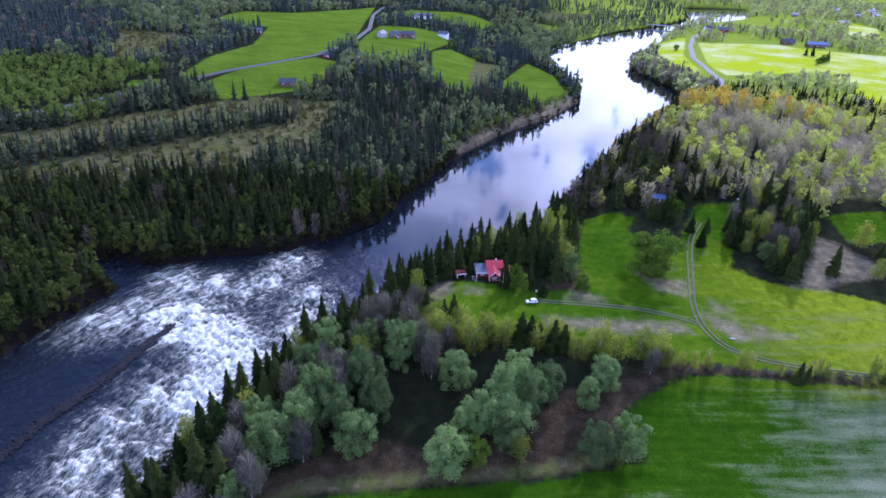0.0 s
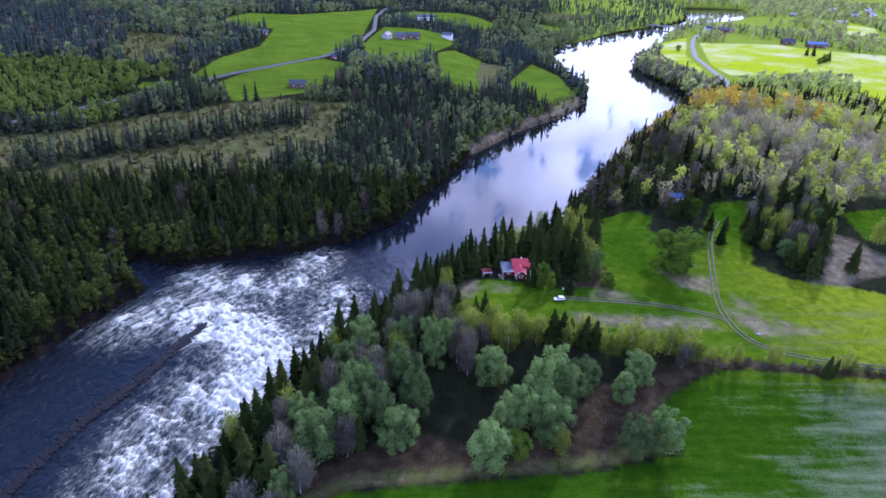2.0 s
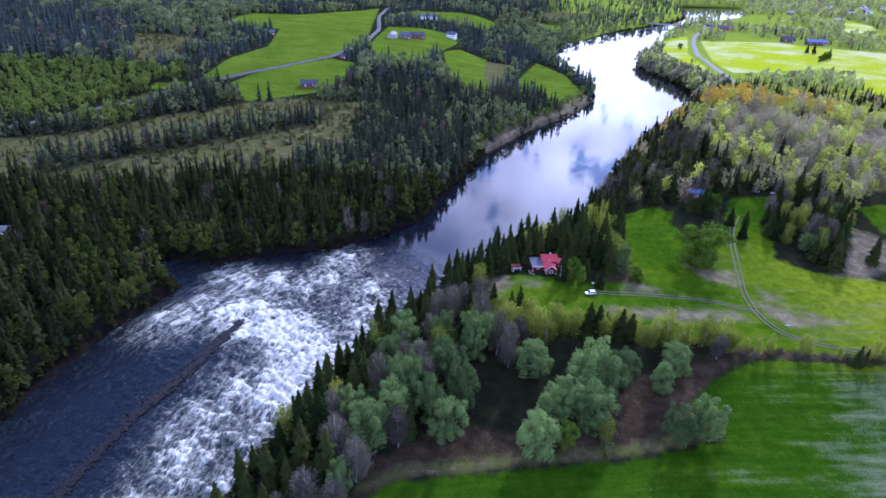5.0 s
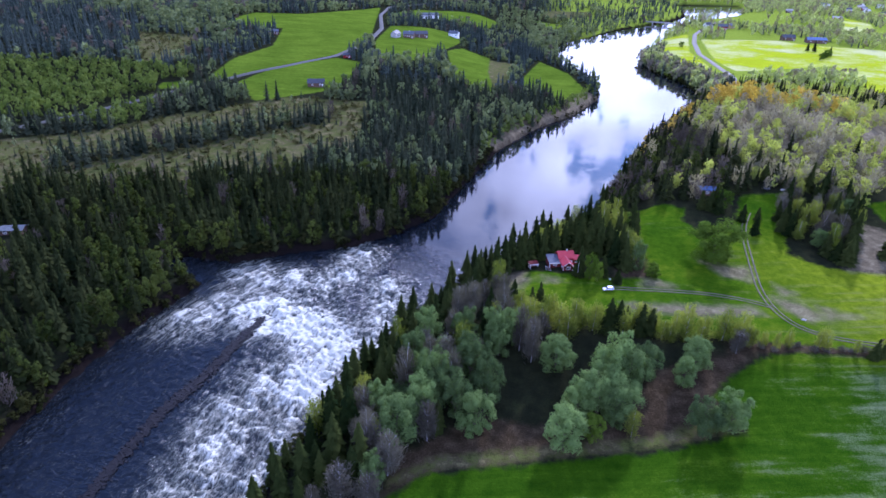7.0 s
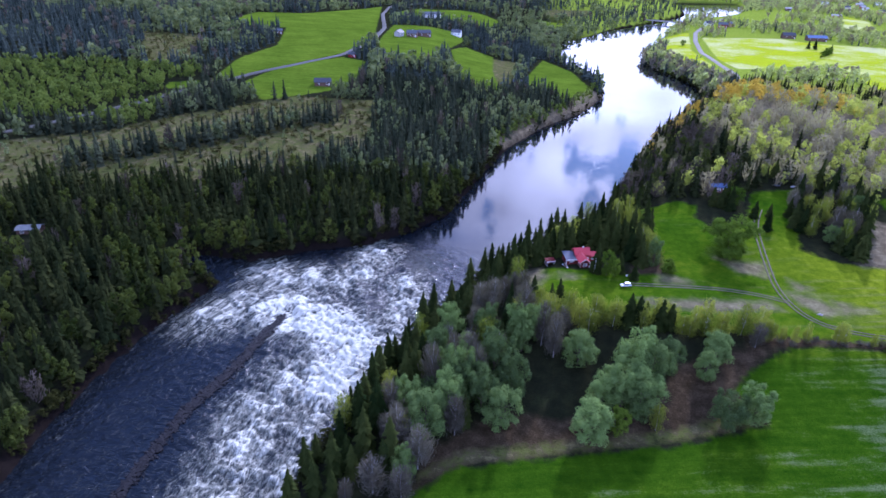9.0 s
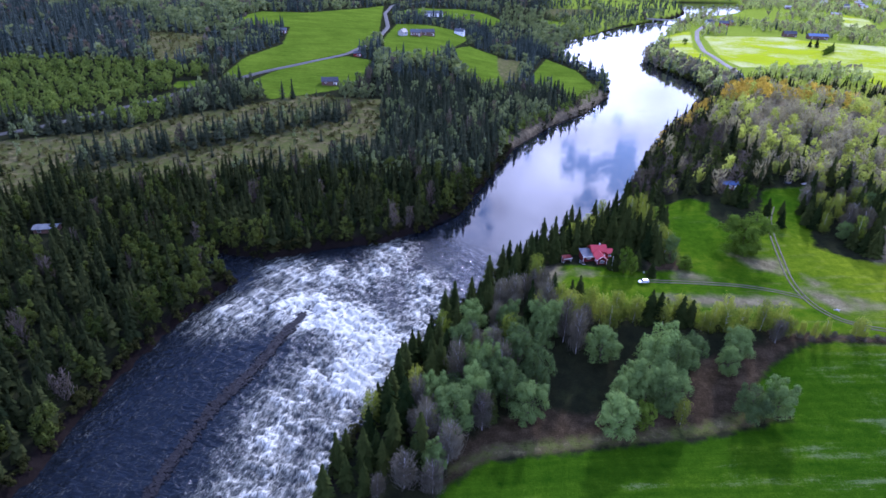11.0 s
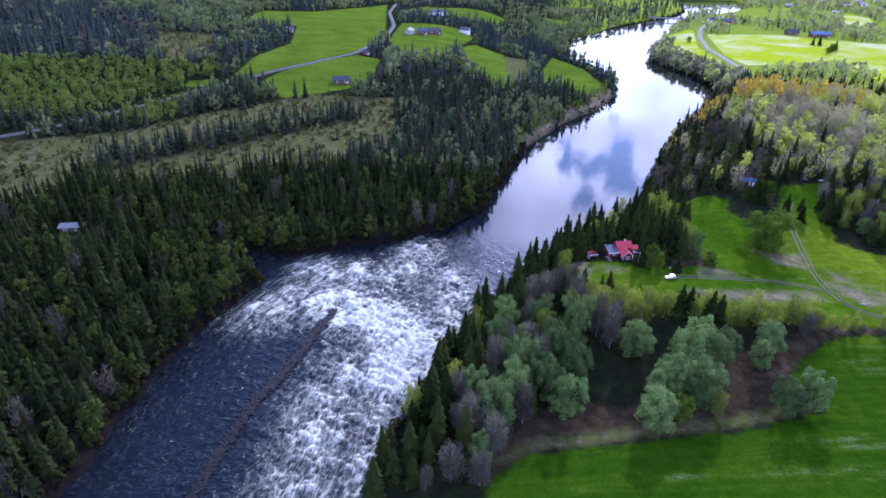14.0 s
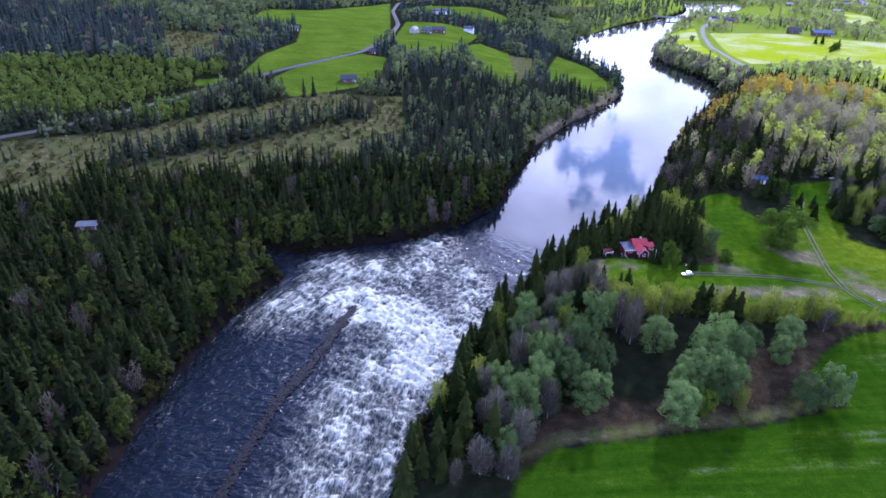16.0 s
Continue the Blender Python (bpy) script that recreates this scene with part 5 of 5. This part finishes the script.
def cabin():
    """The red cabin by the rapids: main block, front gable wing, low grey-roofed annex and a side porch."""
    c = thing("cabin", "red wooden cabin with red roof and grey-roofed annex", "house", m=at_ground(4.2, 199, 4) @ Matrix.Scale(0.81, 4))
    gabled(c, -2.6, 4.6, 0.5, 6.6, 3.5, 5.7, RED_WALL, RED_ROOF, "x", chimney=True)
    gabled(c, -2.3, 2.3, -6.4, 0.45, 2.8, 4.6, DARK_RED, RED_ROOF, "y")
    gabled(c, 4.65, 7.8, 0.2, 4.6, 2.7, 4.0, RED_WALL, RED_ROOF, "x", 0.3)
    part("annex", prism([(-1.8, -0.8), (5.0, -0.8), (5.0, 3.3), (-1.8, 2.3)], -7.6, -2.65, "x"), DARK_RED, c, "dark red boarded annex")
    part("annex_roof", prism([(-2.4, 2.22), (5.2, 3.36), (5.2, 3.52), (-2.4, 2.38)], -8.1, -2.4, "x"), GREY_ROOF, c, "grey sheet-metal roof")
    part("annex_fascia", box(bmesh.new(), -8.1, -2.4, -2.47, -2.41, 2.14, 2.40), WHITE_PAINT, c, "white fascia board")
    part("bargeboard", prism([(-2.85, 2.28), (0.0, 4.62), (2.85, 2.28), (2.85, 2.5), (0.0, 4.86), (-2.85, 2.5)], -6.95, -6.87, "y"), WHITE_PAINT, c, "white bargeboard")
    window(c, 0.0, -6.42, 1.6, 1.9, 1.3, "s")
    window(c, 6.3, 0.18, 1.5, 1.6, 1.0, "s")
    window(c, -5.0, -1.82, 1.3, 1.6, 0.9, "s")
    window(c, 7.82, 2.4, 1.5, 1.1, 1.0, "e")
    window(c, 2.32, -3.4, 1.6, 1.1, 1.1, "e")
    window(c, -2.32, -4.2, 1.6, 1.1, 1.1, "w")
    door(c, 3.5, 0.43, 0, "s", WHITE_PAINT)
    for x, y in ((-2.3, -6.4), (2.3, -6.4), (7.8, 0.2), (-7.6, -1.8)):
        part("corner_board", box(bmesh.new(), x - 0.1, x + 0.1, y - 0.1, y + 0.04, -0.3, 2.5), WHITE_PAINT, c, "white corner board")


def farm_building(name, label, x, y, turn, long, deep, eave, ridge, wall, roof, windows=3, group="", chimney=False):
    b = thing(name, label, "house" if "house" in name else "barn", group, at_ground(x, y, turn))
    gabled(b, -long / 2, long / 2, -deep / 2, deep / 2, eave, ridge, wall, roof, "x", chimney=chimney, base=-2.0)
    for k in range(windows):
        window(b, (k + 0.5) * long / windows - long / 2, -deep / 2 - 0.02, eave * 0.55, 1.3, 1.2, "s")
    door(b, long / 2 - 1.4, -deep / 2 - 0.02, 0.0, "s", WHITE_PAINT)


def open_shelter():
    s = thing("woodshed", "small open dark red shelter with white posts and trim", "shed", m=at_ground(-7.6, 200.5, 14))
    for x in (-1.5, 1.5):
        for y in (-0.8, 0.8):
            part("post", box(bmesh.new(), x - 0.08, x + 0.08, y - 0.08, y + 0.08, -0.3, 1.9), WHITE_PAINT, s, "white post")
    part("roof", prism([(-1.2, 1.8), (1.2, 2.3), (1.2, 2.42), (-1.2, 1.92)], -1.9, 1.9, "x"), DARK_RED, s)
    part("back_wall", box(bmesh.new(), -1.5, 1.5, 0.72, 0.8, -0.2, 1.9), DARK_RED, s)
    part("fascia", box(bmesh.new(), -1.95, 1.95, -1.28, -1.21, 1.72, 1.98), WHITE_PAINT, s, "white fascia board")
    part("bench", box(bmesh.new(), -1.3, 1.3, 0.1, 0.6, 0.4, 0.48), TIMBER, s)


def upturned_boat():
    b = thing("rowing_boat", "dark green rowing boat lying on the lawn", "boat", m=at_ground(-2.6, 195.6, -72) @ Matrix.Scale(0.95, 4))
    bm = bmesh.new()
    rings = []
    for k in range(9):
        u = k / 8 * 2 - 1
        w, h = 0.72 * (1 - abs(u) ** 2.4) + 0.02, 0.55 + 0.15 * u * u
        rings.append([bm.verts.new((u * 2.3, w * math.sin(a), 0.05 + h * (1 - math.cos(a) * 0.9) * 0.6)) for a in [radians(d) for d in (-100, -70, -35, 0, 35, 70, 100)]])
    for a, b_ in zip(rings, rings[1:]):
        for k in range(6):
            bm.faces.new((a[k], a[k + 1], b_[k + 1], b_[k]))
    bmesh.ops.solidify(bm, geom=bm.faces[:], thickness=0.05)
    part("hull", bm, plain("green_hull", (0.012, 0.03, 0.024), 0.75), b)
    for x in (-0.9, 0.3, 1.2):
        part("thwart", box(bmesh.new(), x - 0.14, x + 0.14, -0.6, 0.6, 0.55, 0.6), TIMBER, b, "wooden seat plank")
    for side in (-1, 1):
        pts = [(u * 2.3, side * (0.72 * (1 - abs(u) ** 2.4) + 0.02) * 0.985, 0.05 + (0.55 + 0.15 * u * u) * 0.70) for u in np.linspace(-1, 1, 13)]
        bm = bmesh.new()
        for a, b_ in zip(pts, pts[1:]):
            mid, d = (Vector(a) + Vector(b_)) / 2, Vector(b_) - Vector(a)
            bmesh.ops.create_cube(bm, size=1.0, matrix=Matrix.Translation(mid) @ d.to_track_quat("X", "Z").to_matrix().to_4x4() @ Matrix.Diagonal((d.length * 1.04, 0.06, 0.05, 1)))
        part("gunwale", bm, WHITE_PAINT, b, "pale gunwale")


def parked_car():
    """A white estate car standing at the end of the driveway."""
    paint = plain("white_car_paint", (0.82, 0.83, 0.84), 0.25, vary=0.05, gloss=0.5)
    tyre, chrome = plain("tyre_rubber", (0.02, 0.02, 0.02), 0.9), plain("wheel_alloy", (0.5, 0.5, 0.52), 0.35, 0.9)
    c = thing("car", "white estate car parked on the gravel", "car", m=at_ground(16.2, 179.4, 188, -0.14) @ Matrix.Scale(0.87, 4))
    bm = prism([(-2.28, 0.35), (2.25, 0.35), (2.32, 0.62), (2.2, 0.88), (1.25, 1.0), (-2.2, 1.02), (-2.32, 0.7)], -0.88, 0.88, "y")
    bmesh.ops.bevel(bm, geom=bm.edges[:], offset=0.09, segments=2, affect="EDGES")
    part("body", bm, paint, c)
    bm = prism([(-2.12, 0.98), (1.2, 0.98), (0.45, 1.46), (-1.7, 1.5)], -0.76, 0.76, "y")
    bmesh.ops.bevel(bm, geom=bm.edges[:], offset=0.07, segments=2, affect="EDGES")
    part("cabin", bm, GLASS, c, "dark car windows")
    bm = box(bmesh.new(), -1.68, 0.40, -0.70, 0.70, 1.44, 1.53, 0.035)
    part("roof", bm, paint, c)
    for side in (-1, 1):
        part("pillar", box(bmesh.new(), -0.62, -0.52, side * 0.775 - 0.01, side * 0.775 + 0.01, 1.0, 1.45), paint, c)
        part("headlight", box(bmesh.new(), 2.16, 2.3, side * 0.62 - 0.16, side * 0.62 + 0.16, 0.66, 0.8, 0.02), chrome, c, "clear headlight")
        part("tail_light", box(bmesh.new(), -2.33, -2.25, side * 0.72 - 0.1, side * 0.72 + 0.1, 0.7, 0.95, 0.02), RED_ROOF, c, "red tail light")
        for x in (-1.42, 1.40):
            m = Matrix.Translation((x, side * 0.8, 0.32)) @ Matrix.Rotation(radians(90), 4, "X")
            bm = bmesh.new()
            bmesh.ops.create_cone(bm, cap_ends=True, segments=20, radius1=0.32, radius2=0.32, depth=0.22, matrix=m)
            w = part("wheel", bm, tyre, c, "black tyre")
            bm = bmesh.new()
            bmesh.ops.create_cone(bm, cap_ends=True, segments=14, radius1=0.2, radius2=0.2, depth=0.24, matrix=m)
            part("rim", bm, chrome, w, "alloy rim")


def flagpole(x, y):
    f = thing("flagpole", "slender white flagpole on the lawn by the cabin", "flagpole", m=at_ground(x, y))
    bm = bmesh.new()
    bmesh.ops.create_cone(bm, cap_ends=True, segments=10, radius1=0.07, radius2=0.04, depth=6.4, matrix=Matrix.Translation((0, 0, 3.0)))
    part("pole", bm, WHITE_PAINT, f)
    bm = bmesh.new()
    bmesh.ops.create_uvsphere(bm, u_segments=10, v_segments=6, radius=0.10, matrix=Matrix.Translation((0, 0, 6.25)))
    part("finial", bm, WHITE_PAINT, f)


# an unidentified small white object, given the form of a lidded box
def meter_box(x, y):
    f = thing("meter_box", "small white box beside the driveway", "utility box", m=at_ground(x, y, 10) @ Matrix.Scale(0.7, 4))
    part("housing", box(bmesh.new(), -0.45, 0.45, -0.25, 0.25, -0.1, 0.95, 0.03), WHITE_PAINT, f)
    part("door", box(bmesh.new(), -0.36, 0.36, -0.275, -0.255, 0.08, 0.85, 0.005), WHITE_PAINT, f)
    part("lid", box(bmesh.new(), -0.5, 0.5, -0.3, 0.3, 0.955, 1.02, 0.015), CONCRETE, f)


flagpole(7, 189)
meter_box(19, 187)
cabin()
open_shelter()
upturned_boat()
parked_car()
farm_building("shed", "small timber shed with a blue sheet roof", 88, 266, -8, 7.5, 5.5, 2.6, 3.6, BROWN_WALL, BLUE_ROOF, 1)
farm_building("hut", "low hut with a pale sheet roof among the spruces", -231, 240, 5, 9.5, 5.4, 2.0, 2.9, BROWN_WALL, HUT_ROOF, 2)
farm_building("barn", "dark brown barn beside the green field", -137, 497, 6, 13, 7, 3.0, 5.6, BROWN_WALL, DARK_ROOF, 2)
farm_building("farmhouse", "grey-roofed brown farmhouse on the rise", -66, 736, -10, 12, 8, 4.2, 7.2, BROWN_WALL, GREY_ROOF, 4, "farmstead on the rise", True)
farm_building("farmhouse", "grey farmhouse with a dark roof on the rise", -81, 730, 60, 10, 7, 4.2, 7.0, CONCRETE, DARK_ROOF, 3, "farmstead on the rise", True)
farm_building("barn", "brown barn behind the farmhouses", -52, 750, 15, 15, 8, 4.0, 7.0, BROWN_WALL, DARK_ROOF, 2, "farmstead on the rise")
farm_building("farmhouse", "dark house with a grey roof by the road", -97, 602, 20, 11, 8, 3.6, 6.4, BROWN_WALL, DARK_ROOF, 3, chimney=True)
farm_building("shed", "small red shed by the road bend", -122, 594, 0, 7, 5, 2.6, 4.2, RED_WALL, DARK_ROOF, 1)
farm_building("farmhouse", "white house at the end of the field", -10, 806, -20, 12, 8, 4.4, 7.4, WHITE_PAINT, GREY_ROOF, 3, chimney=True)
farm_building("shed", "small grey shed at the wood's edge", -212, 694, 10, 10, 6, 3, 5, BROWN_WALL, GREY_ROOF, 1)
farm_building("barn", "long white barn beyond the fields", -40, 930, 12, 26, 10, 4.5, 7.5, WHITE_PAINT, GREY_ROOF, 4)
farm_building("shed", "low grey shed beyond the fields", -72, 925, 0, 14, 7, 3.2, 5.0, BROWN_WALL, DARK_ROOF, 2)
farm_building("hut", "small grey hut by the birches", 32, 555, -12, 7, 5, 2.6, 4.0, BROWN_WALL, GREY_ROOF, 1)
farm_building("farmhouse", "red house with white windows by the far road", 433, 1012, -25, 14, 9, 5, 8.5, RED_WALL, GREY_ROOF, 4, "houses by the far road", True)
farm_building("farmhouse", "white house by the far road", 417, 1030, 10, 12, 9, 5, 8.5, WHITE_PAINT, DARK_ROOF, 3, "houses by the far road", True)
farm_building("farmhouse", "ochre house by the far road", 452, 1025, 30, 12, 8, 4.5, 7.6, YELLOW_WALL, GREY_ROOF, 3, "houses by the far road")
farm_building("barn", "brown barn in the far fields", 482, 905, -5, 18, 9, 4.5, 8.0, BROWN_WALL, DARK_ROOF, 2)
farm_building("barn", "long dark barn with a blue sheet roof", 512, 885, -12, 26, 12, 4.5, 7.5, BROWN_WALL, BLUE_ROOF, 3)


def trailer(x, y, turn, label, hull):
    """A small tarpaulin-covered trailer."""
    t = thing("trailer", label, "trailer", m=at_ground(x, y, turn, -0.02) @ Matrix.Scale(0.62, 4))
    bm = prism([(-1.0, 0.55), (1.0, 0.55), (1.05, 1.0), (0.6, 1.45), (-0.6, 1.45), (-1.05, 1.0)], -2.0, 2.0, "x")
    bmesh.ops.bevel(bm, geom=bm.edges[:], offset=0.1, segments=2, affect="EDGES")
    part("cover", bm, hull, t)
    part("chassis", box(bmesh.new(), -2.0, 3.1, -0.06, 0.06, 0.42, 0.52), DARK_ROOF, t)
    for s in (-1, 1):
        bm = bmesh.new()
        bmesh.ops.create_cone(bm, cap_ends=True, segments=16, radius1=0.3, radius2=0.3, depth=0.2, matrix=Matrix.Translation((0, s * 0.95, 0.3)) @ Matrix.Rotation(radians(90), 4, "X"))
        part("wheel", bm, DARK_ROOF, t, "black wheel")


def field_gate(x, y, turn):
    g = thing("field_gate", "weathered wooden gate at the field edge", "gate", m=at_ground(x, y, turn))
    for u in (-1.8, 1.8):
        part("post", box(bmesh.new(), u - 0.09, u + 0.09, -0.09, 0.09, -0.4, 1.5, 0.02), BROWN_WALL, g)
    for z in (0.4, 0.75, 1.1, 1.35):
        part("rail", box(bmesh.new(), -1.8, 1.8, -0.04, 0.04, z - 0.06, z + 0.06), BROWN_WALL, g)


trailer(114, 245, 30, "small white covered trailer on the lawn", WHITE_PAINT)
trailer(118, 266, -10, "pale blue covered trailer by the trees", GREY_ROOF)
trailer(125, 264, 15, "grey covered trailer by the trees", CONCRETE)


def stone_pile(x, y):
    p = thing("stone_pile", "small pile of pale field stones beside the track", "stones", m=at_ground(x, y) @ Matrix.Scale(0.6, 4))
    prng = random.Random(3)
    for k in range(14):
        bm = bmesh.new()
        bmesh.ops.create_icosphere(bm, subdivisions=2, radius=prng.uniform(0.25, 0.55))
        for v in bm.verts:
            v.co *= prng.uniform(0.85, 1.1)
            v.co.z *= 0.7
        ob = part("stone", bm, CONCRETE, p)
        ob.location = (prng.gauss(0, 0.8), prng.gauss(0, 0.5), prng.uniform(0.1, 0.45))


stone_pile(78, 160)
field_gate(98, 147, -4)
town_rng = random.Random(8)
for k, (x, y) in enumerate(VILLAGE):
    walls, words = [(WHITE_PAINT, "white"), (YELLOW_WALL, "ochre"), (RED_WALL, "red"), (BROWN_WALL, "brown")][k % 4]
    roof, rw = [(PALE_ROOF, "pale grey"), (PALE_ROOF, "pale grey"), (GREY_ROOF, "dark grey")][k % 3]
    farm_building("village_house", f"{words} village house with a {rw} roof", x, y, town_rng.uniform(-40, 40), town_rng.uniform(10, 18), 8, 4.4, 7.0, walls, roof, 4, "houses of the far village")


def river_bridge():
    a, b = Vector((352, 1172, 0)), Vector((450, 1112, 0))
    m = pose(*((a + b) / 2)[:2], 0, 0, 0, math.degrees(math.atan2(b.y - a.y, b.x - a.x)))
    half = (b - a).length / 2
    t = thing("bridge", "low grey bridge across the river", "bridge", m=m)
    part("deck", box(bmesh.new(), -half, half, -2.5, 2.5, 5.2, 6.0, 0.05), CONCRETE, t)
    for s in (-1, 1):
        part("railing", box(bmesh.new(), -half, half, s * 2.4 - 0.06, s * 2.4 + 0.06, 6.0, 7.0), CONCRETE, t)
    for x in (-0.6, -0.2, 0.2, 0.6):
        part("pier", box(bmesh.new(), x * half - 0.8, x * half + 0.8, -2, 2, -4, 5.3, 0.1), CONCRETE, t)


river_bridge()

# the ridge of boulders that divides the rapids
brng = np.random.default_rng(4)
line = np.array(RIDGE, float)
groups = []
for k in range(4200):
    u = brng.uniform(0, 6) ** 1.0
    i = min(int(u), 5)
    p = line[i] * (1 - u + i) + line[i + 1] * (u - i)
    x, y = p[0] + brng.normal(scale=0.9), p[1] + brng.normal(scale=1.2)
    r = brng.uniform(0.16, 0.46)
    v = np.array([[a, b, c] for a in (-1, 1) for b in (-1, 1) for c in (-1, 1)], float) * brng.uniform(0.55, 1.0, (8, 3)) * r
    v[:, 2] *= 0.8
    a = brng.uniform(0, 6.28)
    v[:, :2] = v[:, :2] @ np.array([[math.cos(a), math.sin(a)], [-math.sin(a), math.cos(a)]])
    v += (x, y, float(water_level(x, y)) + 0.04)
    groups.append((v, [[0, 1, 3, 2], [4, 6, 7, 5], [0, 4, 5, 1], [2, 3, 7, 6], [0, 2, 6, 4], [1, 5, 7, 3]]))
v, f = quads_of(groups)
tagged(link_mesh("boulder_ridge", v, f, STONE), "long ridge of dark wet boulders in the rapids", "boulders", kind="stuff")
